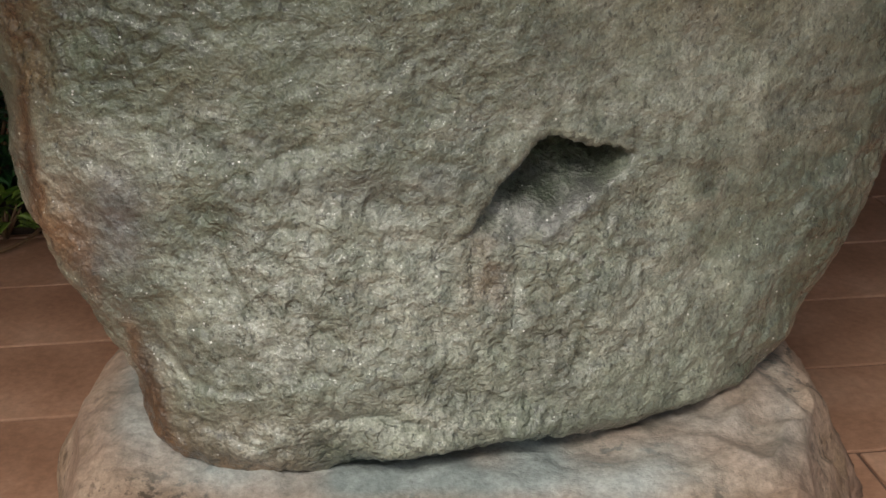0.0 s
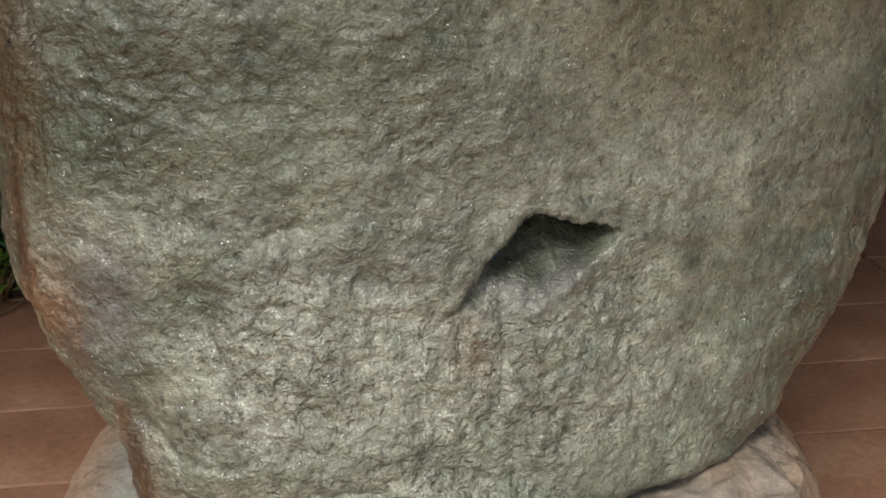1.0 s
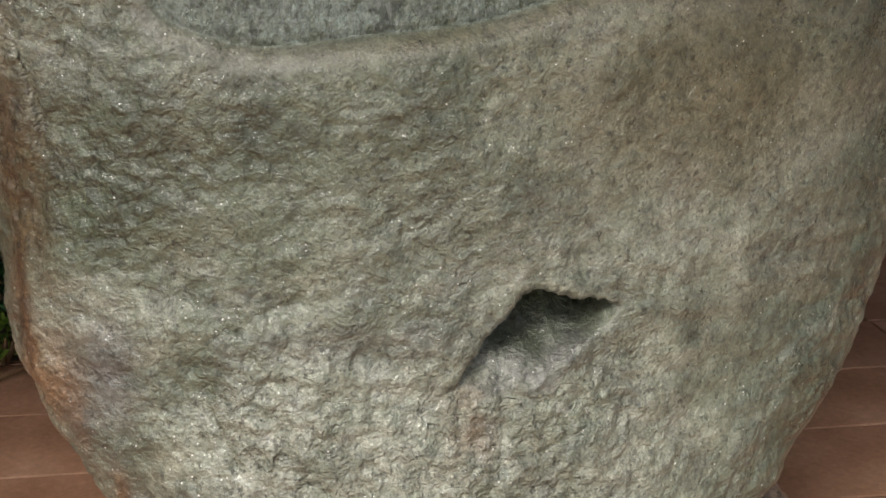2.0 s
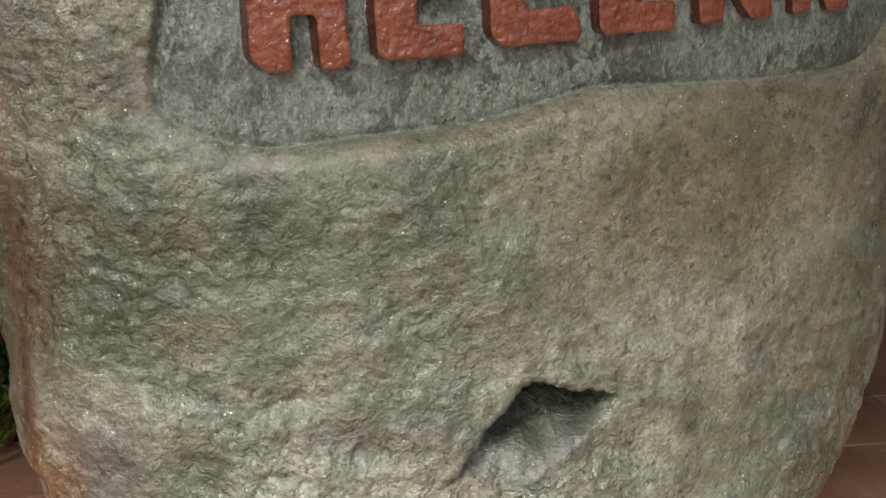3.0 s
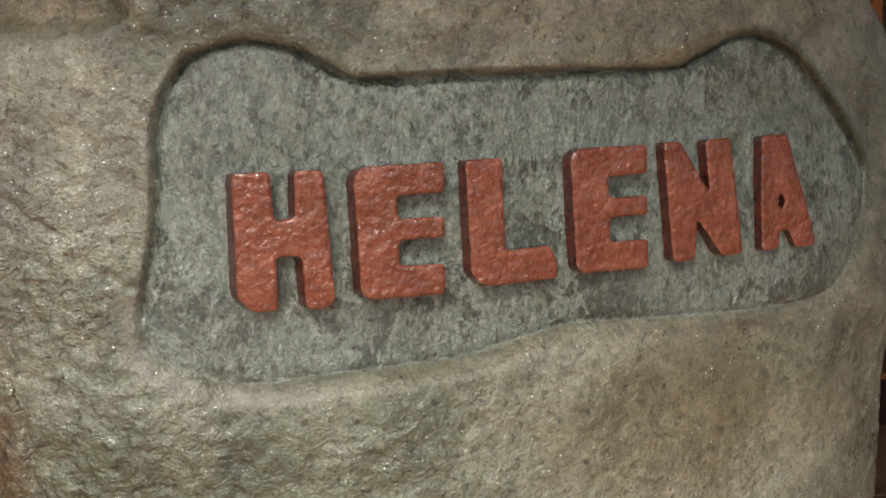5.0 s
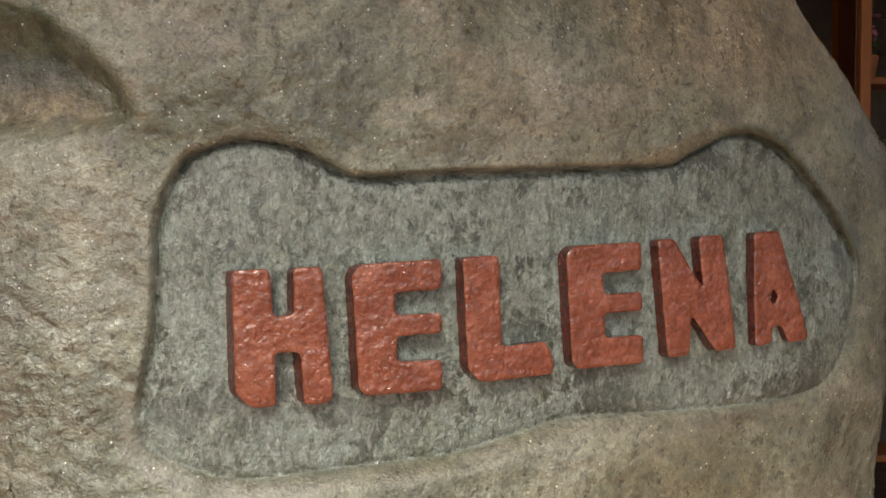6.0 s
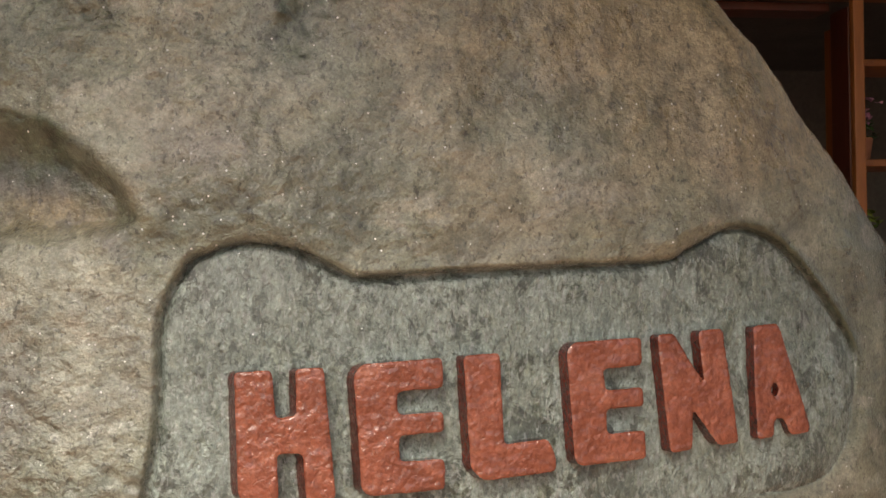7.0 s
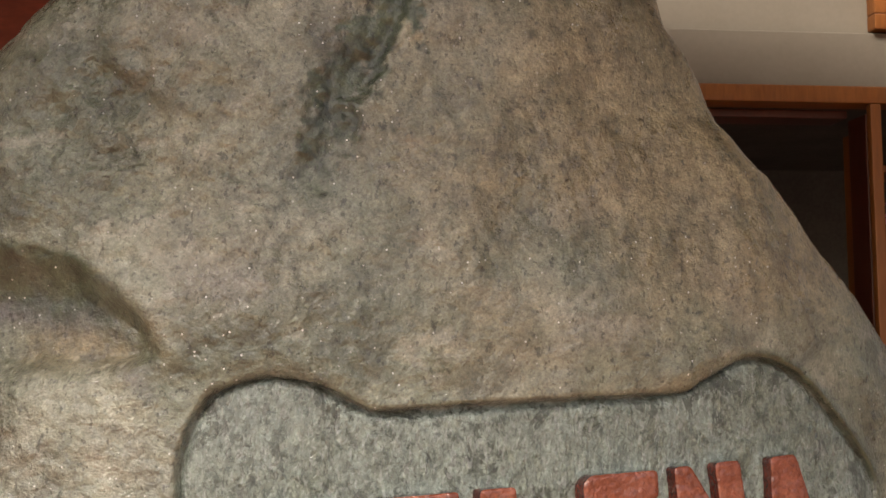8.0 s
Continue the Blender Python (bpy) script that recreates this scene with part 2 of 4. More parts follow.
def mesh_object(name, mesh, material, parent=None, label="", smooth=True):
    ob = new(name, mesh)
    if material:
        mesh.materials.append(material)
    if smooth:
        mesh.shade_smooth()
    if parent:
        ob.parent = parent
        ob.matrix_parent_inverse = Matrix.Translation(-Vector(parent.location))
    if label:
        tagged(ob, label)
    return ob


def part(name, bm, material, parent=None, label="", smooth=False):
    mesh = bpy.data.meshes.new(name)
    bm.to_mesh(mesh)
    bm.free()
    return mesh_object(name, mesh, material, parent, label, smooth)


def box_bm(x0, x1, y0, y1, z0, z1, bevel=0.0, turn=0.0, about=(0, 0, 0)):
    bm = bmesh.new()
    bmesh.ops.create_cube(bm, size=1)
    for v in bm.verts:
        v.co = Vector((x0 + (v.co.x + 0.5) * (x1 - x0), y0 + (v.co.y + 0.5) * (y1 - y0), z0 + (v.co.z + 0.5) * (z1 - z0)))
    if bevel:
        bmesh.ops.bevel(bm, geom=bm.edges[:], offset=bevel, segments=2, affect="EDGES", profile=0.6)
    if turn:
        bmesh.ops.transform(bm, matrix=Matrix.Translation(about) @ Matrix.Rotation(radians(turn), 4, "Z") @ Matrix.Translation(-Vector(about)), verts=bm.verts)
    return bm


def grid_mesh(name, co, faces):
    mesh = bpy.data.meshes.new(name)
    mesh.vertices.add(len(co))
    mesh.vertices.foreach_set("co", np.asarray(co, np.float32).ravel())
    n = len(faces)
    mesh.loops.add(4 * n)
    mesh.loops.foreach_set("vertex_index", np.asarray(faces, np.int32).ravel())
    mesh.polygons.add(n)
    mesh.polygons.foreach_set("loop_start", np.arange(0, 4 * n, 4, dtype=np.int32))
    mesh.update(calc_edges=True)
    mesh.validate()
    return mesh


def float_attribute(mesh, name, values):
    a = mesh.attributes.new(name, "FLOAT", "POINT")
    a.data.foreach_set("value", np.asarray(values, np.float32))


PERM = np.random.RandomState(7).permutation(256)
PERM = np.concatenate([PERM, PERM, PERM])
GRAD = np.random.RandomState(9).normal(size=(256, 3))
GRAD /= np.linalg.norm(GRAD, axis=1)[:, None]


def perlin(p, scale, seed=0.0):
    """Gradient noise, about -0.7 to 0.7, at points p (n, 3)."""
    q = p * scale + seed
    i = np.floor(q).astype(np.int64)
    f = q - i
    w = f * f * f * (f * (f * 6 - 15) + 10)
    i &= 255
    out = np.zeros(len(p))
    for dx in (0, 1):
        for dy in (0, 1):
            for dz in (0, 1):
                h = PERM[PERM[PERM[i[:, 0] + dx] + i[:, 1] + dy] + i[:, 2] + dz]
                d = (GRAD[h] * (f - (dx, dy, dz))).sum(1)
                out += d * (w[:, 0] if dx else 1 - w[:, 0]) * (w[:, 1] if dy else 1 - w[:, 1]) * (w[:, 2] if dz else 1 - w[:, 2])
    return out


def step(a, b, x):
    k = np.clip((x - a) / (b - a), 0, 1)
    return k * k * (3 - 2 * k)


def sdf(px, pz, poly):
    """Distance to a closed outline, positive inside."""
    best = np.full(len(px), 1e9)
    inside = np.zeros(len(px), bool)
    n = len(poly)
    for k in range(n):
        (ax, az), (bx, bz) = poly[k], poly[(k + 1) % n]
        ex, ez = bx - ax, bz - az
        s = np.clip(((px - ax) * ex + (pz - az) * ez) / (ex * ex + ez * ez + 1e-12), 0, 1)
        best = np.minimum(best, np.hypot(px - ax - s * ex, pz - az - s * ez))
        cross = (az > pz) != (bz > pz)
        inside ^= cross & (px < ax + ex * (pz - az) / (ez if ez else 1e-12))
    return np.where(inside, best, -best)


def spline(points, per=6):
    """A closed smooth curve through a few points."""
    p = np.asarray(points, float)
    out = []
    for k in range(len(p)):
        a, b, c, d = p[k - 1], p[k], p[(k + 1) % len(p)], p[(k + 2) % len(p)]
        for s in np.arange(per) / per:
            out.append(0.5 * (2 * b + (c - a) * s + (2 * a - 5 * b + 4 * c - d) * s * s + (3 * b - a - 3 * c + d) * s ** 3))
    return np.array(out)


# ---- the boulder ----
PANEL = spline([(-0.340, 1.610), (-0.336, 1.700), (-0.303, 1.770), (-0.266, 1.793), (-0.207, 1.804), (-0.155, 1.794), (-0.116, 1.773), (-0.085, 1.758), (-0.046, 1.752),
                (0.150, 1.761), (0.377, 1.771), (0.435, 1.793), (0.508, 1.822), (0.580, 1.806), (0.650, 1.747), (0.735, 1.642), (0.746, 1.585), (0.730, 1.508), (0.702, 1.446),
                (0.648, 1.412), (0.506, 1.399), (0.323, 1.400), (0.235, 1.400), (0.149, 1.380), (0.066, 1.360), (-0.093, 1.346), (-0.222, 1.335), (-0.295, 1.352),
                (-0.345, 1.376), (-0.363, 1.415), (-0.356, 1.475), (-0.344, 1.535)])


def face_y(x, z):
    """How far off the stone's worked side stands."""
    x = np.clip(x, -0.80, 0.85)
    return 1.625 + 0.22 * x + 0.2365 * x * x + 0.034 * (z - 1.34) - 0.17 * np.clip(1.15 - z, 0, 0.65) ** 1.5 + 0.9 * np.clip(z - 2.35, 0, 1) ** 1.5


def letter_y(x, z):
    return face_y(x, z) + 0.003


# the letters of the name: corners (x, z) top left, top right, bottom right, bottom left; outlines in a unit square
E_SHAPE = [(0, 0.05), (0, 0.93), (0.10, 1), (1, 1), (1, 0.77), (0.47, 0.77), (0.47, 0.59), (1, 0.59), (1, 0.435), (0.47, 0.435), (0.47, 0.235), (1, 0.235), (1, 0), (0.07, 0)]
LETTERS = [
    ("H", [(-0.235, 1.625), (-0.114, 1.629), (-0.098, 1.441), (-0.229, 1.437)], [(0, 0.10), (0, 1), (0.42, 1), (0.43, 0.65), (0.66, 0.66), (0.68, 1), (1, 1), (1, 0.05), (0.92, 0), (0.70, 0), (0.69, 0.39), (0.42, 0.39), (0.41, 0), (0.15, 0)], None),
    ("E", [(-0.074, 1.631), (0.050, 1.638), (0.052, 1.454), (-0.063, 1.450)], E_SHAPE, None),
    ("L", [(0.080, 1.640), (0.207, 1.645), (0.213, 1.469), (0.090, 1.462)], [(0, 0.10), (0, 1), (0.41, 1), (0.40, 0.265), (0.92, 0.275), (1, 0.14), (1, 0), (0.14, 0)], None),
    ("E", [(0.231, 1.653), (0.347, 1.658), (0.352, 1.478), (0.242, 1.475)], E_SHAPE, None),
    ("N", [(0.374, 1.661), (0.483, 1.667), (0.507, 1.491), (0.391, 1.484)], [(0, 0), (0, 1), (0.24, 1), (0.61, 0.535), (0.62, 1), (1, 1), (1, 0), (0.70, 0), (0.40, 0.345), (0.31, 0)], None),
    ("A", [(0.538, 1.669), (0.636, 1.675), (0.638, 1.497), (0.541, 1.493)], [(0, 0), (-0.02, 0.5), (0, 1), (0.45, 1), (1, 0.06), (0.98, 0), (0.62, 0), (0.50, 0.16), (0.33, 0.16), (0.29, 0)], [(0.35, 0.50), (0.27, 0.40), (0.36, 0.345), (0.43, 0.42)]),
]


def soften(poly, r):
    out = []
    n = len(poly)
    for k in range(n):
        a, b, c = (np.array(poly[j % n], float) for j in (k - 1, k, k + 1))
        la, lc = np.linalg.norm(a - b), np.linalg.norm(c - b)
        p, q = b + (a - b) * min(r / la, 0.45), b + (c - b) * min(r / lc, 0.45)
        out += [(1 - s) ** 2 * p + 2 * s * (1 - s) * b + s * s * q for s in (0, 0.33, 0.67, 1)]
    return np.array(out)


def letter_outline(quad, shape, r):
    tl, tr, br, bl = (np.array(c) for c in quad)
    return soften([tuple(bl * (1 - a) * (1 - b) + br * a * (1 - b) + tl * (1 - a) * b + tr * a * b) for a, b in shape], r)


# cracks and small ledges: depth, half width, run (x, z)
CREASES = [
    (0.012, 0.006, ((-0.305, 0.937), (-0.282, 0.952), (-0.263, 0.949))), (0.009, 0.006, ((-0.24, 0.97), (-0.183, 0.987))),
    (0.010, 0.008, ((-0.302, 0.832), (-0.27, 0.76))), (0.018, 0.010, ((-0.148, 0.603), (-0.076, 0.599), (-0.003, 0.577), (0.088, 0.557))),
    (0.010, 0.006, ((0.013, 0.629), (0.071, 0.613), (0.092, 0.585))), (0.004, 0.004, ((0.099, 0.743), (0.165, 0.743), (0.22, 0.769))),
    (0.007, 0.005, ((0.114, 0.803), (0.099, 0.73))), (0.008, 0.006, ((-0.192, 0.756), (-0.146, 0.713))),
    (0.010, 0.007, ((-0.556, 1.369), (-0.528, 1.269), (-0.518, 1.198))), (0.012, 0.007, ((-0.404, 1.485), (-0.371, 1.469))),
    (0.008, 0.006, ((-0.318, 1.195), (-0.296, 1.171))), (0.009, 0.007, ((-0.475, 2.105), (-0.435, 2.121))),
    (0.009, 0.007, ((-0.42, 0.70), (-0.36, 0.655), (-0.28, 0.645))), (0.008, 0.006, ((-0.36, 0.60), (-0.25, 0.555), (-0.17, 0.56))),
]


def build_boulder():
    lz = [0.2, 0.33, 0.49, 0.567, 0.631, 0.705, 0.796, 0.865, 0.942, 1.02, 1.3, 1.6, 2.0, 2.25, 2.352, 2.434, 2.6, 2.74, 2.84]
    lx = [-0.43, -0.44, -0.447, -0.469, -0.484, -0.524, -0.578, -0.613, -0.632, -0.639, -0.673, -0.709, -0.732, -0.695, -0.628, -0.548, -0.43, -0.284, -0.092]
    rz = [0.2, 0.38, 0.511, 0.601, 0.689, 0.773, 0.845, 0.93, 1.2, 1.6, 1.79, 1.855, 1.935, 2.06, 2.118, 2.148, 2.208, 2.288, 2.369, 2.45, 2.6, 2.74, 2.84]
    rx = [0.48, 0.49, 0.502, 0.595, 0.661, 0.731, 0.755, 0.78, 0.823, 0.843, 0.857, 0.804, 0.734, 0.632, 0.583, 0.544, 0.483, 0.452, 0.405, 0.396, 0.302, 0.18, 0.019]
    # one cross-section: the front half finely, the back half coarsely
    th = np.linspace(0, math.pi, 4001)
    e = 2 / 3.2
    u = np.cos(th[::-1])
    u, v = np.sign(u) * np.abs(u) ** e, np.abs(np.sin(th)) ** e
    arc = np.concatenate([[0], np.cumsum(np.hypot(np.diff(u) * 0.78, np.diff(v) * 0.3))])
    s = np.linspace(0, arc[-1], 440)
    fu, fv = np.interp(s, arc, u), np.interp(s, arc, v)
    s = np.linspace(0, arc[-1], 92)[1:-1]
    bu, bv = np.interp(s, arc, u)[::-1], np.interp(s, arc, v)[::-1]
    uu = np.concatenate([fu, bu])
    vv = np.concatenate([fv, bv])
    back = np.concatenate([np.zeros(len(fu)), np.ones(len(bu))])
    zz = np.concatenate([np.arange(0.20, 0.38, 0.02), np.arange(0.38, 2.52, 0.0040), np.arange(2.53, 2.845, 0.015)])
    nz, nu = len(zz), len(uu)
    xl, xr = np.interp(zz, lz, lx), np.interp(zz, rz, rx)
    U, Z = np.meshgrid(uu, zz)
    V, B = np.meshgrid(vv, zz)[0], np.meshgrid(back, zz)[0]
    mid, half = ((xl + xr) / 2)[:, None], ((xr - xl) / 2)[:, None]
    X = mid + half * U
    D = 0.17 - 0.05 * U
    shrink = np.clip((2.88 - Z) / 0.5, 0.05, 1) ** 0.5
    Y = face_y(X, Z) + D * (1 - V) * shrink
    Y = np.where(B > 0, face_y(X, Z) + D * shrink + 0.62 * V * shrink * np.clip(half / 0.7, 0.2, 1), Y)
    X, Y, Z = X.ravel(), Y.ravel(), Z.ravel()
    front = (1 - B.ravel()) * step(0.25, 0.8, V.ravel())

    # carved and natural hollows
    dy = np.zeros_like(X)
    # slanting hole with a sharp, ragged upper lip
    lip = np.interp(X, [0.02, 0.049, 0.077, 0.109, 0.132, 0.16, 0.19, 0.224, 0.275], [0.850, 0.881, 0.917, 0.950, 0.985, 0.988, 0.980, 0.964, 0.950])
    lip = lip + 0.007 * perlin(np.c_[X, Y * 0, Z * 0], 40) + 0.006 * perlin(np.c_[X, Y * 0, Z * 0], 85, 2.0)
    sill = np.interp(X, [0.02, 0.08, 0.143, 0.19, 0.225, 0.285], [0.835, 0.836, 0.836, 0.862, 0.888, 0.940]) + 0.010 * perlin(np.c_[X, Y * 0, Z], 30, 5.0)
    span = step(0.01, 0.15, X) * (1 - step(0.215, 0.29, X))
    down = lip - Z
    fall = np.clip(down / np.maximum(lip - sill, 0.012), -1, 2)
    cave = span * step(-0.003, 0.010, down) * (1 - step(0.22, 1.0, fall))
    down_hole = down
    dy += 0.115 * cave + 0.012 * cave * perlin(np.c_[X, Y * 0, Z], 38, 4.0)
    dy += 0.006 * step(0.02, 0.05, X) * (1 - step(0.10, 0.15, X)) * step(0.0, 0.01, down) * (1 - step(0.03, 0.17, down))
    # hollow on the upper shoulder
    lip = np.interp(X, [-0.80, -0.593, -0.495, -0.42, -0.35], [2.03, 2.005, 1.982, 1.935, 1.865]) + 0.01 * perlin(np.c_[X, Y * 0, Z * 0], 20)
    down, lip_up = lip - Z, lip
    dy += 0.034 * step(-0.015, 1.0, down / np.interp(X, [-0.60, -0.40], [0.095, 0.045])) * step(1.790, 1.842, Z + 0.025 * perlin(np.c_[X, Y * 0, Z], 12, 2.0)) * (1 - step(-0.405, -0.345, X))
    # cleft near the top
    cx = np.interp(Z, [2.07, 2.12, 2.20, 2.33, 2.42], [-0.14, -0.13, -0.116, -0.045, -0.02])
    gap = cx + 0.025 - X + 0.012 * perlin(np.c_[X * 0, Y * 0, Z], 16) + 0.012 * perlin(np.c_[X, Y * 0, Z], 30, 3.3)
    w = np.abs(gap - 0.03) / 0.05
    cleft = step(-0.010, 0.016, gap) * (1 - step(0.018, 0.095, gap)) * step(2.05, 2.22, Z) * (1 - step(2.30, 2.46, Z))
    dy += 0.012 * (0.25 - np.abs(perlin(np.c_[X, Y * 0, Z], 38, 6.0))) * step(2.02, 2.12, Z) * (1 - step(0.6, 2.0, w))
    dy += 0.016 * cleft * (1 + 0.5 * perlin(np.c_[X, Y * 0, Z], 20, 8.0))
    # shallow dips and swellings, and the pinched foot
    for cxx, czz, rxx, rzz, depth in ((-0.33, 0.88, 0.06, 0.05, 0.012), (-0.50, 0.87, 0.06, 0.10, 0.02), (-0.16, 0.555, 0.05, 0.03, 0.018), (0.04, 0.50, 0.10, 0.022, 0.035), (-0.30, 0.64, 0.12, 0.03, -0.010),
                                      (0.02, 0.565, 0.10, 0.03, -0.026), (-0.05, 0.85, 0.14, 0.02, 0.006), (-0.42, 2.19, 0.09, 0.07, 0.018), (-0.25, 1.90, 0.14, 0.06, -0.006),
                                      (-0.36, 1.44, 0.03, 0.025, 0.010)):
        dy += depth * np.exp(-((X - cxx) / rxx) ** 2 - ((Z - czz) / rzz) ** 2)
    # thin cracks and ledges
    for depth, width, pts in CREASES:
        d = np.full(len(X), 1.0)
        wob = 0.006 * perlin(np.c_[X, Y * 0, Z], 45, 2.0)
        for (ax, az), (bx, bz) in zip(pts, pts[1:]):
            ex, ez = bx - ax, bz - az
            k = np.clip(((X - ax) * ex + (Z - az) * ez) / (ex * ex + ez * ez), 0, 1)
            d = np.minimum(d, np.hypot(X - ax - k * ex + wob, Z - az - k * ez + wob))
        dy += 0.6 * depth * np.exp(-(d / width) ** 2)
    # the foot draws in
    foot = np.interp(X, [-0.50, -0.40, -0.28, -0.12, 0.02, 0.36, 0.5], [0.10, 0.07, 0.05, 0.08, 0.135, 0.13, 0.10])
    dy += foot * (1 - step(0.47, 0.56, Z))
    Y = Y + dy * front

    # dressed panel for the name
    near = (np.abs(X - 0.19) < 0.70) & (np.abs(Z - 1.58) < 0.38) & (front > 0.05)
    sd = np.full(len(X), -1.0)
    sd[near] = sdf(X[near], Z[near], PANEL)
    low = 1 - step(1.37, 1.48, Z)
    right = step(0.45, 0.70, X) * (1 - step(1.56, 1.66, Z))
    dressed = step(-0.004, 0.003, sd)
    # rounded shoulder outside, a narrow groove, a slightly pillowed floor inside
    Y = Y + 0.003 * step(-0.10, -0.01, sd)
    shoulder = np.clip((sd + 0.007 + 0.026 * low) / (0.007 + 0.026 * low), 0, 1) ** 1.8
    floor_y = np.maximum(letter_y(X, Z) + 0.023 - 0.012 * right, Y + 0.008 * (1 - right))
    floor_y = floor_y - 0.004 * step(0.002, 0.016, sd) * (1 - low)
    inside = sd > 0.0
    target = np.where(inside, floor_y, Y + (floor_y - Y) * shoulder)
    groove = (0.0080 + 0.0070 * step(0.48, 0.58, X)) * np.exp(-((sd - 0.001) / 0.005) ** 2) * (1 - 0.5 * low) * (1 - 0.8 * right)
    Y = np.where(sd > -0.1, target + groove, Y)

    co = np.c_[X, Y, Z]
    # relief along the surface normal
    G = co.reshape(nz, nu, 3)
    a = np.roll(G, -1, 1) - np.roll(G, 1, 1)
    b = np.gradient(G, axis=0)
    nrm = np.cross(a.reshape(-1, 3), b.reshape(-1, 3))
    nrm /= np.linalg.norm(nrm, axis=1)[:, None] + 1e-12
    soft = 1 - 0.85 * dressed
    warp = np.c_[perlin(co, 9, 3.1), perlin(co, 9, 7.7), perlin(co, 9, 11.3)] * 0.02
    q = co + warp
    big = 0.022 * perlin(co, 3.0, 1.0) + 0.015 * perlin(q, 7.0, 5.0) + 0.011 * (1 - step(0.9, 1.2, Z)) * perlin(q * (1, 1, 1.6), 11, 13.0)
    flaky = np.exp(-((X + 0.42) / 0.20) ** 2 - ((Z - 2.22) / 0.16) ** 2)
    big = big + flaky * (0.030 * (0.25 - np.abs(perlin(q, 10, 15.0))) + 0.012 * perlin(q, 22, 16.0))
    fold = q * (1, 1, 1.12) + 0.016 * np.c_[perlin(co, 22, 1.7), perlin(co, 22, 6.1), perlin(co, 22, 8.9)]
    small = 0.007 * perlin(q, 14, 2.0) + 0.0075 * (0.30 - np.abs(perlin(fold, 24, 4.0))) + 0.0068 * perlin(fold, 44, 8.0) + 0.0066 * (0.3 - np.abs(perlin(fold, 66, 6.0)))
    rough = 0.55 + 0.35 * step(-0.25, 0.25, perlin(co, 4.0, 21.0))
    rough *= (1 - 0.45 * step(-0.05, 0.45, X)) * (1 - 0.30 * step(1.15, 1.5, Z))
    rough *= 1 + 0.40 * (1 - step(0.80, 1.15, Z))
    rough *= 1 + 0.9 * (1 - step(-0.52, -0.34, X)) * (1 - step(1.60, 1.85, Z)) * step(1.0, 1.2, Z)
    rough *= 1 + 1.2 * np.exp(-((X + 0.42) / 0.18) ** 2 - ((Z - 2.22) / 0.15) ** 2) + 0.6 * np.exp(-((X - 0.05) / 0.25) ** 2 - ((Z - 2.0) / 0.15) ** 2)
    ledge = np.exp(-((sd + 0.018) / 0.016) ** 2) * (1 - step(1.42, 1.52, Z))
    rough *= 1 - 0.75 * ledge
    rough *= 1 - 0.5 * np.exp(-((X + 0.50) / 0.14) ** 2 - ((Z - 1.90) / 0.06) ** 2)
    fine = 0.0011 * perlin(co, 95, 3.0)
    keep = 1 - 0.8 * step(-0.03, 0.0, sd)
    co = co + nrm * (big * keep + small * soft * rough + fine * dressed)[:, None]

    ii = np.arange(nz * nu).reshape(nz, nu)
    faces = np.stack([ii[:-1], np.roll(ii, -1, 1)[:-1], np.roll(ii, -1, 1)[1:], ii[1:]], -1).reshape(-1, 4)
    # close top and bottom
    for row, order in ((ii[-1], 1), (ii[0], -1)):
        half_n = nu // 2
        strip = [(row[k], row[k + 1], row[nu - 2 - k], row[nu - 1 - k])[::order] for k in range(half_n - 1)]
        faces = np.concatenate([faces, np.array(strip)])
    stone = thing("boulder", "tall grey-green lacquered boulder with a carved name panel", "boulder", (0, 2.0, 0.3))
    flank = U.ravel() + 0.10 * perlin(co, 7, 2.2)
    stain = np.exp(-((flank + 0.90) / 0.07) ** 2) * step(0.0, 0.4, perlin(co * (1, 1, 0.35), 13, 9.0) + 0.45) * (1 - step(1.3, 1.7, Z))
    stain += 0.8 * (1 - step(-0.62, -0.35, flank)) * (1 - step(0.52, 0.66, Z)) * (1 - B.ravel())
    stain += 0.75 * np.exp(-((X - 0.060) / 0.045) ** 4 - ((Z - 0.790) / 0.065) ** 4) * step(0.05, 0.5, perlin(co, 25, 1.0) + 0.5)
    violet = 0.8 * np.exp(-((X + 0.45) / 0.05) ** 2 - ((Z - 0.87) / 0.10) ** 2) + 0.55 * np.exp(-((X + 0.10) / 0.14) ** 2 - ((Z - 0.925) / 0.03) ** 2)
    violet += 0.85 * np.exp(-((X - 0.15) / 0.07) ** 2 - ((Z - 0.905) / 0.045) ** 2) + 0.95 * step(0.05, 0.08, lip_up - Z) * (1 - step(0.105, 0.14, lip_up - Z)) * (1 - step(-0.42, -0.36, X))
    violet += 0.5 * np.exp(-((X + 0.56) / 0.06) ** 2 - ((Z - 1.58) / 0.06) ** 2) + 0.6 * np.exp(-((X + 0.11) / 0.045) ** 2 - ((Z - 2.23) / 0.1) ** 2)
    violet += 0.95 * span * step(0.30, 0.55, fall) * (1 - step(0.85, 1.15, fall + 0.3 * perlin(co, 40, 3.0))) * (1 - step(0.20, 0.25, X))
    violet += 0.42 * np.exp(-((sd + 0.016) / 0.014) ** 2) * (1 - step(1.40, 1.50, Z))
    violet += 0.4 * np.exp(-((X + 0.27) / 0.08) ** 2 - ((Z - 1.93) / 0.03) ** 2)
    buff = 0.25 * np.exp(-((sd + 0.016) / 0.014) ** 2) * (1 - step(1.40, 1.50, Z)) + 0.95 * np.exp(-((X + 0.47) / 0.12) ** 4 - ((Z - 1.845) / 0.035) ** 2)
    stain += 0.28 * step(1.95, 2.25, Z) * step(0.12, 0.36, X) * (0.8 + perlin(co, 8, 19.0))
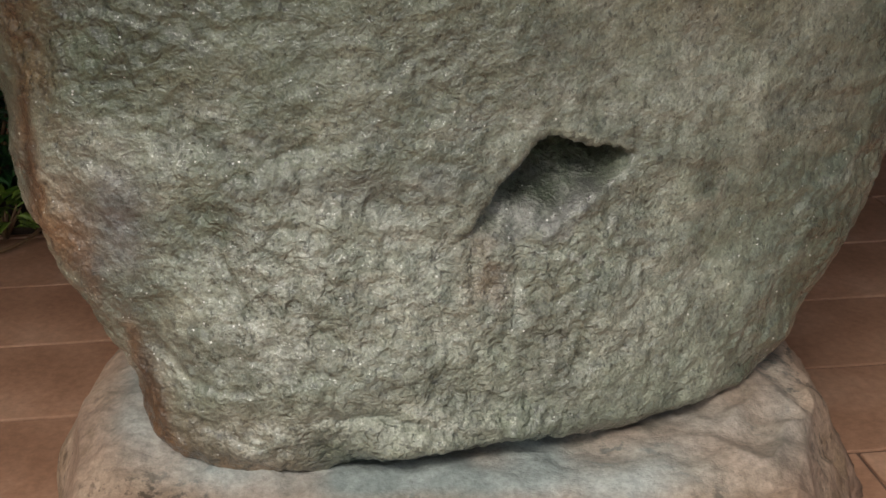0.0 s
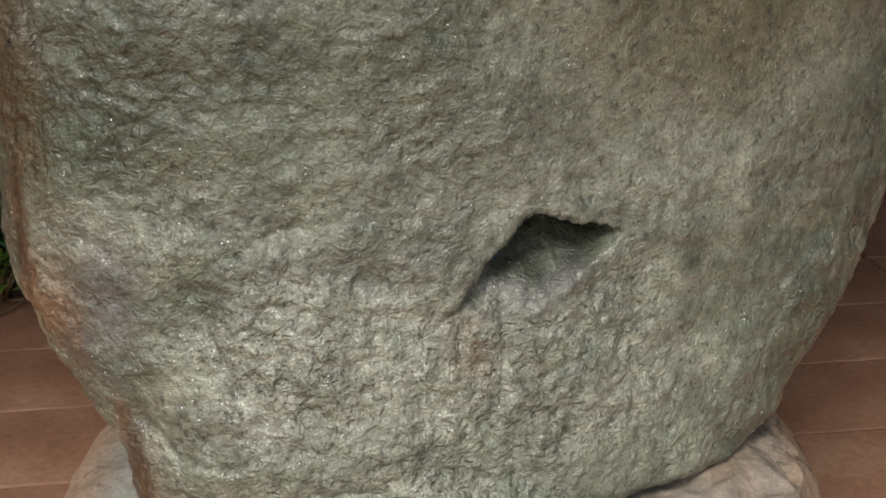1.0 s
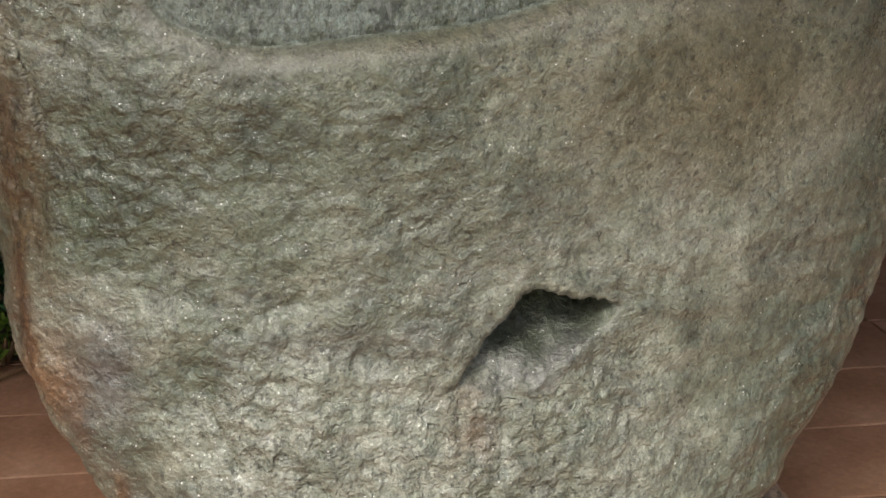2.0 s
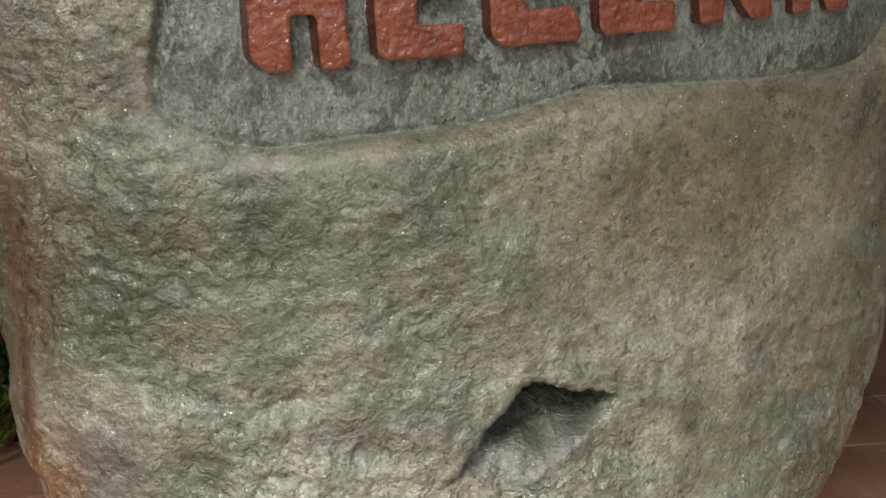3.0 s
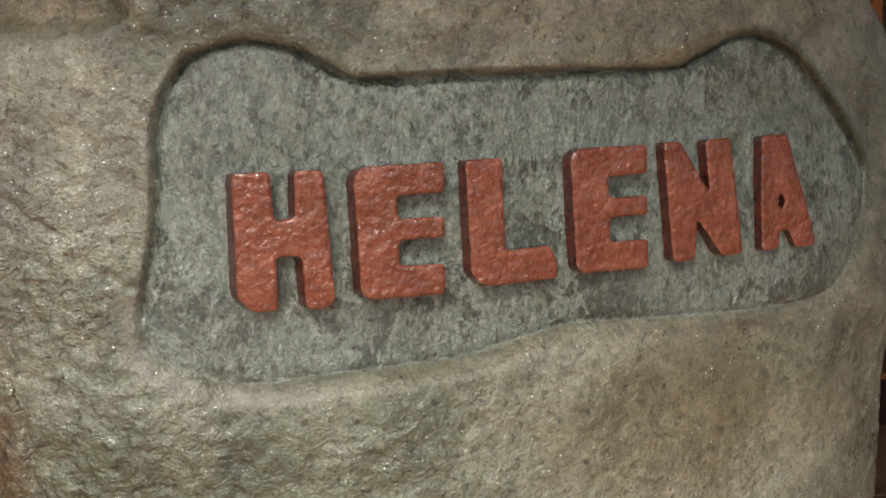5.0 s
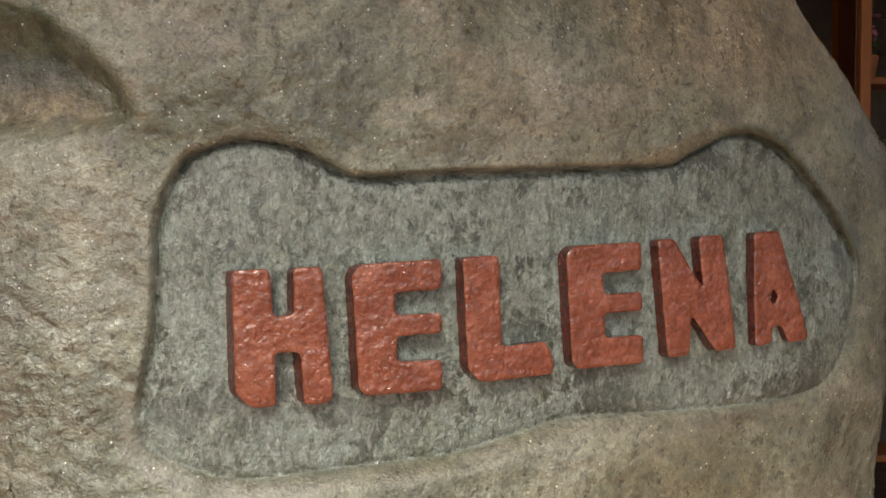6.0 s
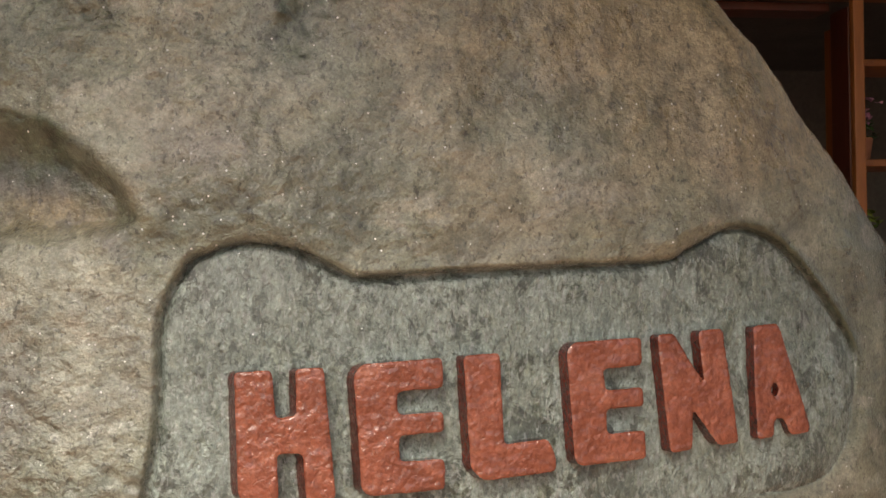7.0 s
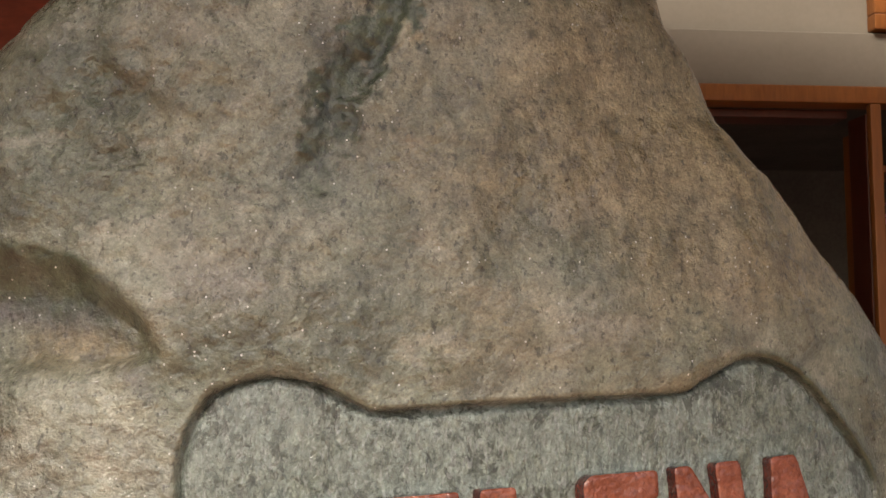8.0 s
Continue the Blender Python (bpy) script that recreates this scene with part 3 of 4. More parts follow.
    buff += 0.6 * step(1.80, 2.2, Z) * step(0.20, 0.5, X)
    buff += 0.25 * step(0.95, 1.30, Z) * step(-0.35, 0.4, X) * (0.6 + perlin(co, 4, 31.0)) * (1 - dressed) + (0.30 + 0.45 * step(-0.35, 0.25, X)) * step(1.8, 2.0, Z) * (0.5 + 1.2 * perlin(co, 5, 3.0)) * (1 - dressed)
    ragged = perlin(co * (1, 1, 0.6), 24, 5.0) + 0.7 * perlin(co, 55, 9.0) + 0.5 * perlin(co, 110, 2.0)
    buff += 0.6 * np.exp(-((X - 0.42) / 0.17) ** 2 - ((Z - 1.24) / 0.11) ** 2) * (1 - dressed)
    blot = 0.85 + 1.1 * perlin(co, 6.0, 14.0) + 0.4 * ragged
    # broad lacquer sheen on face and panel, painted as pale areas
    pale = blot * (0.9 * np.exp(-((X + 0.16) / 0.26) ** 2 - ((Z - 0.79) / 0.13) ** 2) + 0.5 * np.exp(-((X - 0.02) / 0.25) ** 2 - ((Z - 0.60) / 0.05) ** 2)
                   + 0.15 * np.exp(-((X + 0.35) / 0.12) ** 2 - ((Z - 1.25) / 0.15) ** 2) + 0.65 * np.exp(-((X - 0.18) / 0.30) ** 2 - ((Z - 1.04) / 0.11) ** 2) + 1.1 * dressed * np.maximum(step(1.60, 1.72, Z + 0.06 * perlin(co, 9, 4.0)) * (1 - step(-0.05, 0.4, X)), 0.7 * (1 - step(-0.30, -0.22, X))) + 0.35 * np.exp(-((X - 0.35) / 0.3) ** 2 - ((Z - 0.75) / 0.15) ** 2) + 0.4 * np.exp(-((X + 0.50) / 0.16) ** 2 - ((Z - 1.50) / 0.28) ** 2))
    pale += 0.6 * np.exp(-((X + 0.26) / 0.06) ** 2 - ((Z - 0.57) / 0.035) ** 2) * (1 + ragged)
    pale += 0.9 * np.exp(-((X - 0.105) / 0.014) ** 2 - ((Z - 0.735) / 0.045) ** 2) + 0.5 * np.exp(-((X - 0.31) / 0.03) ** 2 - ((Z - 0.775) / 0.012) ** 2)
    # highlight inside the panel's rim, put in as a pale line
    pale += 0.9 * np.exp(-((sd - 0.008) / 0.004) ** 2) * (1 - low) * dressed
    for char, quad, outline, hole in LETTERS:
        box = near & (np.abs(X - quad[0][0]) < 0.2) & (Z > 1.42) & (Z < 1.69)
        d = sdf(X[box] + 0.013, Z[box], letter_outline(quad, outline, 0.0075))
        pale[box] += 1.5 * np.exp(-((d + 0.005) / 0.0035) ** 2)
    # green-black along the panel's outline and in a dip
    moss_shade = (0.45 + 0.9 * step(0.45, 0.58, X)) * np.exp(-((sd + 0.003 + 0.003 * step(0.4, 0.55, X)) / (0.005 + 0.004 * step(0.4, 0.55, X))) ** 2) * (1 - low) * (1 - 0.8 * right) + 0.6 * np.exp(-((X + 0.31) / 0.06) ** 2 - ((Z - 0.88) / 0.045) ** 2)
    moss_shade += 1.4 * step(0.1, 0.75, 1.0 - w * 0.7 + 1.1 * ragged) * step(2.04, 2.20, Z + 0.12 * ragged) + 0.2 * np.exp(-((X + 0.42 + 0.9 * (Z - 1.92)) / 0.04) ** 2 - ((Z - 1.93) / 0.06) ** 2)
    moss_shade *= 0.9
    # hole: dark lining, with the shade under its lip put into the colour
    moss_shade += 0.85 * span * step(-0.004, 0.01, down_hole) * (1 - step(0.45, 0.95, fall + 0.4 * perlin(co, 34, 3.0))) + 0.32 * np.exp(-((X + 0.40) / 0.24) ** 2 - ((Z - 1.10) / 0.13) ** 2) * (0.8 + perlin(co, 9, 61.0) + 0.6 * ragged) + 0.30 * step(0.02, 0.45, perlin(co, 6, 51.0) + 0.7 * ragged) * step(1.72, 1.95, Z) * (1 - dressed)
    moss_shade += 0.36 * np.exp(-((X + 0.35) / 0.30) ** 2 - ((Z - 1.20) / 0.16) ** 2) * (0.8 + 1.2 * perlin(co, 7, 23.0)) * (1 - dressed)
    # hollow's lip shade and the right side's light fall-off, put in as colour
    moss_shade += 0.5 * np.exp(-((X + 0.16) / 0.05) ** 2 - ((Z - 2.06) / 0.03) ** 2) + 1.1 * step(-0.004, 0.012, lip_up - Z) * (1 - step(0.055, 0.125, lip_up - Z + 0.03 * perlin(co, 13, 7.0))) * (0.85 + 0.5 * perlin(co, 17, 7.0)) * (1 - 0.6 * step(-0.50, -0.40, X)) * (1 - step(-0.39, -0.352, X)) + 0.5 * np.exp(-((X + 0.45) / 0.06) ** 2 - ((Z - 2.2) / 0.03) ** 2) * step(0.1, 0.4, perlin(co, 16, 2.0) + 0.3) + 0.35 * step(0.2, 0.45, perlin(co, 4.5, 17.0)) * (1 - dressed) * (1 - step(0.1, 0.3, X) * step(1.0, 1.15, Z)) + 0.22 * step(0.25, 0.75, X) * (1 - 0.8 * step(1.0, 1.15, Z)) * (0.7 + perlin(co, 5, 41.0)) * (1 - B.ravel()) * (1 - step(1.75, 2.0, Z)) + 0.4 * (1 - step(0.50, 0.60, Z)) * step(-0.1, 0.1, X)
    # broad darker band across the middle of the face
    moss_shade += 0.27 * step(0.98, 1.10, Z) * (1 - step(1.30, 1.45, Z)) * (0.8 + perlin(co, 5, 71.0)) * (1 - dressed)
    moss_shade += 0.6 * np.exp(-((X + 0.15) / 0.05) ** 2 - ((Z - 0.55) / 0.03) ** 2) * (0.8 + ragged)
    vein = np.exp(-((X - 0.20) / 0.13) ** 2 - ((Z - 0.76) / 0.06) ** 2) * (1 - B.ravel())
    for name, pick, label in (("rock_body", dressed[faces].mean(1) < 0.5, ""), ("carved_panel", dressed[faces].mean(1) >= 0.5, "smoother grey dressed panel sunk into the rock")):
        f = faces[pick]
        used, inv = np.unique(f.ravel(), return_inverse=True)
        mesh = grid_mesh(name, co[used], inv.reshape(-1, 4))
        for key, val in (("dressed", dressed), ("stain", np.clip(stain, 0, 1)), ("violet", np.clip(violet, 0, 1)), ("buff", np.clip(buff, 0, 1)), ("pale", np.clip(pale, 0, 1)), ("moss_shade", np.clip(moss_shade, 0, 1)), ("vein", np.clip(vein, 0, 1)), ("rugged", np.clip(rough * (1 - 0.65 * dressed), 0.12, 1.2))):
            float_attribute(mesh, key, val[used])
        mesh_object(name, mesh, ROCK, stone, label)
    return stone


BOULDER = build_boulder()

def build_letter(char, quad, outline, hole, seed):
    poly = letter_outline(quad, outline, 0.0075)
    inner = letter_outline(quad, hole, 0.003) if hole else None
    h = 0.0021
    gx, gz = np.arange(poly[:, 0].min() - 0.006, poly[:, 0].max() + 0.006, h), np.arange(poly[:, 1].min() - 0.006, poly[:, 1].max() + 0.006, h)
    X, Z = (g.ravel() for g in np.meshgrid(gx, gz))

    def dist(x, z):
        d = sdf(x, z, poly)
        return np.minimum(d, -sdf(x, z, inner)) if inner is not None else d

    d = dist(X, Z)
    ii = np.arange(len(X)).reshape(len(gz), len(gx))
    faces = np.stack([ii[:-1, :-1], ii[:-1, 1:], ii[1:, 1:], ii[1:, :-1]], -1).reshape(-1, 4)
    faces = faces[(d[faces] > 0).any(1)]
    out = d <= 0
    ddx, ddz = (dist(X + 1e-4, Z) - d) / 1e-4, (dist(X, Z + 1e-4) - d) / 1e-4
    X, Z = np.where(out, X - ddx * d, X), np.where(out, Z - ddz * d, Z)
    flat = np.c_[X, X * 0 + seed, Z]
    k = np.clip(d / 0.0045, 0, 1)
    rise = 0.0022 * perlin(flat, 24) + 0.0018 * perlin(flat, 70, 3.0) + 0.0012 * perlin(flat, 130, 5.0) - 0.0022 * (1 - k) ** 2
    co = np.c_[X + 0.0012 * perlin(flat, 55, 9.0) * out, letter_y(X, Z) - 0.003 - rise, Z + 0.0012 * perlin(flat, 55, 12.0) * out]
    # flanks run back from the face's edge into the panel and spread to one side
    edges = np.concatenate([faces[:, [a, (a + 1) % 4]] for a in range(4)])
    key = np.sort(edges, 1)
    _, first, times_used = np.unique(key[:, 0] * len(X) + key[:, 1], return_index=True, return_counts=True)
    rim = edges[first[times_used == 1]]
    n0 = len(co)
    ids = np.unique(rim)
    slot = np.zeros(n0, int)
    slot[ids] = np.arange(len(ids))
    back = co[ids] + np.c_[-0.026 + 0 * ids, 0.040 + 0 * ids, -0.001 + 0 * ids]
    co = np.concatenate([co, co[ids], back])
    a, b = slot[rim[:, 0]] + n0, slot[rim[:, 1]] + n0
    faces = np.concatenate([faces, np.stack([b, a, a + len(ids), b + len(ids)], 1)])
    # marks the flanks for the maroon that carries their shade
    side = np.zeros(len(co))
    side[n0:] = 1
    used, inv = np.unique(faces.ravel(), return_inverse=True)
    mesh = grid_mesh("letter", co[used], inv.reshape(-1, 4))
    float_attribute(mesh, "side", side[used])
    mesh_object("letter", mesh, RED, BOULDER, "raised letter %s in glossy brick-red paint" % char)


for index, (char, quad, outline, hole) in enumerate(LETTERS):
    build_letter(char, quad, outline, hole, index * 3.7)


# ---- the concrete base ----
def build_base():
    nr, na = 150, 420
    ang = np.linspace(0, 2 * math.pi, na, endpoint=False)
    k = np.linspace(0, 1, nr)
    K, T = np.meshgrid(k, ang)
    c, s = np.cos(T), np.sin(T)
    ex = 2 / 3.6
    ux, uy = np.sign(c) * np.abs(c) ** ex, np.sign(s) * np.abs(s) ** ex
    rx, ry = np.where(c > 0, 0.690, 0.640), np.where(s > 0, 0.56, 0.66)
    # from the middle out over the top, round the shoulder and down to the floor
    rad = np.interp(K, [0, 0.62, 0.74, 0.85, 1.0], [0.45, 0.93, 1.0, 1.045, 1.10])
    Z = np.interp(K, [0, 0.55, 0.64, 0.72, 0.80, 0.9, 1.0], [0.48, 0.472, 0.452, 0.39, 0.28, 0.12, -0.03])
    X, Y = 0.02 + rx * rad * ux, 1.92 + ry * rad * uy
    co = np.c_[X.ravel(), Y.ravel(), Z.ravel()]
    side = step(0.5, 0.75, K.ravel())
    n1 = perlin(co, 3.2, 4.0) * 0.06 + perlin(co, 8, 9.0) * 0.030
    facet = np.abs(perlin(co, 6.5, 2.0)) * 0.14 * step(0.0, 0.3, co[:, 0]) + 0.05 * np.abs(perlin(co * (1, 1, 2.2), 13, 8.0)) * step(0.1, 0.35, co[:, 0])
    out = np.c_[(ux.ravel(), uy.ravel(), 0 * side)]
    co = co + out * ((n1 - facet) * side)[:, None]
    # broken corner: flat faces meet in blunt ridges
    corner = step(0.12, 0.30, co[:, 0])
    for normal, cut in (((0.80, -0.30, 0.52), 0.085), ((0.30, -0.75, 0.59), 0.050), ((0.93, -0.36, 0.06), 0.060), ((0.55, -0.82, 0.15), 0.075), ((0.60, 0.10, 0.79), 0.030)):
        normal = np.array(normal) / np.linalg.norm(normal)
        reach = co @ normal
        over = np.clip(reach - reach[corner > 0.5].max() + cut, 0, None) * corner
        co = co - over[:, None] * normal
    top = 1 - step(0.6, 0.9, K.ravel())
    co[:, 2] += top * (0.022 * perlin(co, 6, 1.0) + 0.012 * perlin(co, 15, 6.0) + 0.006 * perlin(co, 34, 2.0) + step(0.30, 0.5, co[:, 0]) * (0.02 - 0.06 * np.abs(perlin(co, 11, 5.0))))
    co[:, 2] += 0.045 * (1 - step(-0.5, -0.25, co[:, 0])) * (1 - step(0.72, 0.95, K.ravel()))
    # mortar collar that rises against the stone
    edge = (np.abs((co[:, 0] - 0.03) / 0.52) ** 5 + np.abs((co[:, 1] - 1.95) / 0.46) ** 5) ** 0.2
    collar = np.exp(-(np.clip(edge - 0.94, 0, 9) / 0.16) ** 2) * top
    co[:, 2] += 0.036 * collar
    co[:, 2] = np.maximum(co[:, 2], -0.03)
    ii = np.arange(nr * na).reshape(na, nr)
    jj = np.roll(ii, -1, 0)
    faces = np.stack([ii[:, :-1], ii[:, 1:], jj[:, 1:], jj[:, :-1]], -1).reshape(-1, 4)
    tone = np.clip(1.15 * (1 - 0.6 * step(0.10, 0.45, co[:, 0])) * (1 - 0.35 * (1 - step(-0.45, -0.25, co[:, 0]))) * np.exp(-(np.clip(edge - 0.99, 0, 9) / 0.095) ** 2) * top * (0.85 + 0.8 * perlin(co, 9, 3.0)), 0, 1)
    base = thing("stone_base", "low rounded mound of pinkish concrete holding the boulder", "plinth", (0.02, 1.92, 0))
    ring = edge[faces].mean(1) < 1.06
    for name, pick, label in (("mound", ~ring, ""), ("mortar_collar", ring, "pale bluish mortar round the boulder's foot")):
        used, inv = np.unique(faces[pick].ravel(), return_inverse=True)
        mesh = grid_mesh(name, co[used], inv.reshape(-1, 4))
        float_attribute(mesh, "collar", tone[used])
        mesh_object(name, mesh, CONCRETE, base, label)
    return base


build_base()

# ---- ground ----
TURN = 7.5  # the paving and the shopfront are turned against the stone
ground = part("ground", box_bm(-60, 60, -40, 60, -0.10, -0.012), GROUT)
tagged(ground, "grey-brown ground under and around the paving", "ground", kind="structure")
TW, TD = 0.80, 0.395
paving = part("pavement", box_bm(-3.4, 4.4, -2.9, 5.9, -0.011, -0.006), GROUT)
tagged(paving, "terracotta paving with dark sunken joints", "pavement", kind="structure")

# ---- shopfront behind ----
FACADE_AT = Vector((1.757, 4.80, 0))


def front_box(name, x0, x1, y0, y1, z0, z1, mat, parent=None, label="", bevel=0.006):
    """A box in the shopfront's own frame: x along it from the tall post, y behind it."""
    bm = box_bm(x0, x1, y0, y1, z0, z1, bevel)
    bmesh.ops.transform(bm, matrix=Matrix.Translation(FACADE_AT) @ Matrix.Rotation(radians(TURN), 4, "Z"), verts=bm.verts)
    return part(name, bm, mat, parent, label)


tagged(front_box("wall_upper", -1.6, 4.0, 0.03, 0.25, 2.928, 3.160, WALL), "grey-buff rendered band above the shop opening", "wall", kind="structure")
tagged(front_box("wall_top", -1.6, 4.0, 0.07, 0.25, 3.164, 4.4, WALL), "grey-buff rendered wall, set back a little", "wall", kind="structure")
tagged(front_box("wall_left", -6.0, -1.604, 0.03, 0.25, 0, 4.4, REDBOARD), "red-brown painted board wall", "wall", kind="structure")
tagged(front_box("wall_side", 4.004, 4.25, 0.03, 0.25, 0, 4.4, WALL), "grey-buff rendered wall beside the shop", "wall", kind="structure")
shop = thing("shopfront_frame", "orange varnished wooden shopfront frame around a dark opening", "window frame", tuple(FACADE_AT))
front_box("head_rail", -1.6, 4.0, -0.01, 0.12, 2.856, 2.926, WOOD, shop)
for px in (-1.6, 0.0, 1.45, 2.9):
    front_box("post", px, px + 0.047, -0.008, 0.03, 0.0, 2.854, WOOD, shop)
inner = thing("inner_door_frame", "dark red-brown wooden inner frame of the opening", "door frame", tuple(FACADE_AT))
front_box("jamb", -0.004, 0.030, 0.033, 0.190, 0.0, 2.82, DARKWOOD, inner)
front_box("lintel", -1.5, -0.028, 0.14, 0.30, 2.822, 2.856, DARKWOOD, inner)
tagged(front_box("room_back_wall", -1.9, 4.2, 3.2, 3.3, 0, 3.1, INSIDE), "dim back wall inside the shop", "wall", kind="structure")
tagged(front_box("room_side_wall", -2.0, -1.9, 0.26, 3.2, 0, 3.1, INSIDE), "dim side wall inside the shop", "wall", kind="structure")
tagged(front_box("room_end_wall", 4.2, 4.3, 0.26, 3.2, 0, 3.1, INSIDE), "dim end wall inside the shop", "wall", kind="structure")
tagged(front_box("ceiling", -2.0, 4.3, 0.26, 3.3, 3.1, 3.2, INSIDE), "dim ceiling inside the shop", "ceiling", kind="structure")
upper = thing("upper_window", "orange wooden window in the wall above the shop", "window", tuple(FACADE_AT + Vector((0, 0, 3))))
front_box("frame", 0.04, 0.9, 0.0, 0.069, 3.17, 3.235, WOOD, upper)
front_box("frame", 0.04, 0.10, 0.0, 0.069, 3.236, 4.2, WOOD, upper)
front_box("frame", 0.84, 0.9, 0.0, 0.069, 3.236, 4.2, WOOD, upper)
front_box("pane", 0.10, 0.84, 0.03, 0.036, 3.235, 4.2, INSIDE, upper, bevel=0)


# ---- unseen roof slab and side walls, added to shade the upper stone ----
roof_slab = part("porch_ceiling", box_bm(-7.0, 9.0, -0.15, 4.19, 3.70, 3.82), WALL)
tagged(roof_slab, "plain unseen slab added over the paving to shade the stone", "ceiling", kind="structure")
for name, x in (("porch_wall_west", -7.0), ("porch_wall_east", 8.8)):
    side_wall = part(name, box_bm(x, x + 0.2, -0.15, 4.2, 0.0, 3.697), WALL)
    tagged(side_wall, "plain unseen side wall added to carry the shading slab", "wall", kind="structure")


# ---- plants ----
def leaf_bm(bm, at, yaw, pitch, length, width, fold=0.25):
    """One pointed leaf with a folded midrib."""
    m = Matrix.Translation(at) @ Matrix.Rotation(yaw, 4, "Z") @ Matrix.Rotation(pitch, 4, "X")
    rib = [m @ Vector((0, length * k, -length * 0.25 * k * k)) for k in (0, 0.35, 0.7, 1)]
    left = [m @ Vector((-width * w, length * k, width * fold * w - length * 0.25 * k * k)) for k, w in ((0.3, 0.5), (0.65, 0.36))]
    right = [m @ Vector((width * w, length * k, width * fold * w - length * 0.25 * k * k)) for k, w in ((0.3, 0.5), (0.65, 0.36))]
    r, l, q = ([bm.verts.new(p) for p in ps] for ps in (rib, left, right))
    for side in (l, q):
        bm.faces.new((r[0], r[1], side[0]))
        bm.faces.new((r[1], r[2], side[1], side[0]))
        bm.faces.new((r[2], r[3], side[1]))


def build_shrub(at, radius, height, count, mat, label, length=0.09, width=0.05, seed=1):
    rng = random.Random(seed)
    ob = thing("shrub", label, "shrub", at, "planting bed")
    stems, leaves = bmesh.new(), bmesh.new()
    for k in range(9):
        a, lean = rng.uniform(0, 6.28), rng.uniform(0.2, 0.8) * radius
        tip = Vector(at) + Vector((lean * math.cos(a), lean * math.sin(a), height * rng.uniform(0.6, 0.95)))
        way = tip - Vector(at)
        bmesh.ops.create_cone(stems, segments=6, radius1=0.009, radius2=0.003, depth=way.length,
                              matrix=Matrix.Translation((Vector(at) + tip) / 2) @ way.to_track_quat("Z", "Y").to_matrix().to_4x4())
    for k in range(count):
        a, r, z = rng.uniform(0, 6.28), radius * math.sqrt(rng.uniform(0.05, 1)), height * rng.uniform(0.12, 1)
        r *= 1.05 - 0.5 * (z / height) ** 2
        p = Vector(at) + Vector((r * math.cos(a), r * math.sin(a), z + 0.03 * math.sin(9 * a)))
        leaf_bm(leaves, p, a - 1.57 + rng.uniform(-0.9, 0.9), rng.uniform(-0.5, 0.7), length * rng.uniform(0.6, 1.3), width * rng.uniform(0.7, 1.2))
    part("stems", stems, STEM, ob)
    tagged(part("leaves", leaves, mat, ob, "", True), kind="stuff")
    return ob


bed = part("planting_bed", box_bm(-4.2, -1.02, 3.74, 4.60, -0.005, 0.03, 0.012, TURN, (-1.0, 3.74, 0)), SOIL)
tagged(bed, "narrow bed of dark soil along the wall", "flower bed", kind="structure")
for k, (x, y, r, h) in enumerate(((-1.56, 3.93, 0.24, 0.66), (-2.05, 3.90, 0.30, 0.75), (-1.38, 4.15, 0.25, 0.55), (-1.8, 4.25, 0.30, 1.0), (-2.6, 3.9, 0.3, 0.7))):
    build_shrub((x, y, 0.02), r, h, 420, LEAF, "dark green leafy shrub in the planting bed", seed=k + 3)
build_shrub((-1.42, 3.66, 0.0), 0.10, 0.12, 40, LIME, "low yellow-green leafy plant at the edge of the bed", 0.08, 0.05, 21)
curve = bpy.data.curves.new("vine_tendril", "CURVE")
curve.dimensions, curve.bevel_depth, curve.bevel_resolution = "3D", 0.006, 2
sp = curve.splines.new("BEZIER")
sp.bezier_points.add(3)
for bp, at in zip(sp.bezier_points, ((-1.9, 3.36, 0.008), (-1.48, 3.46, 0.008), (-1.34, 3.58, 0.02), (-1.28, 3.74, 0.05))):
    bp.co, bp.handle_left_type, bp.handle_right_type = at, "AUTO", "AUTO"
curve.materials.append(STEM)
tagged(new("vine_tendril", curve), "thin brown vine trailing over the paving", "vine")

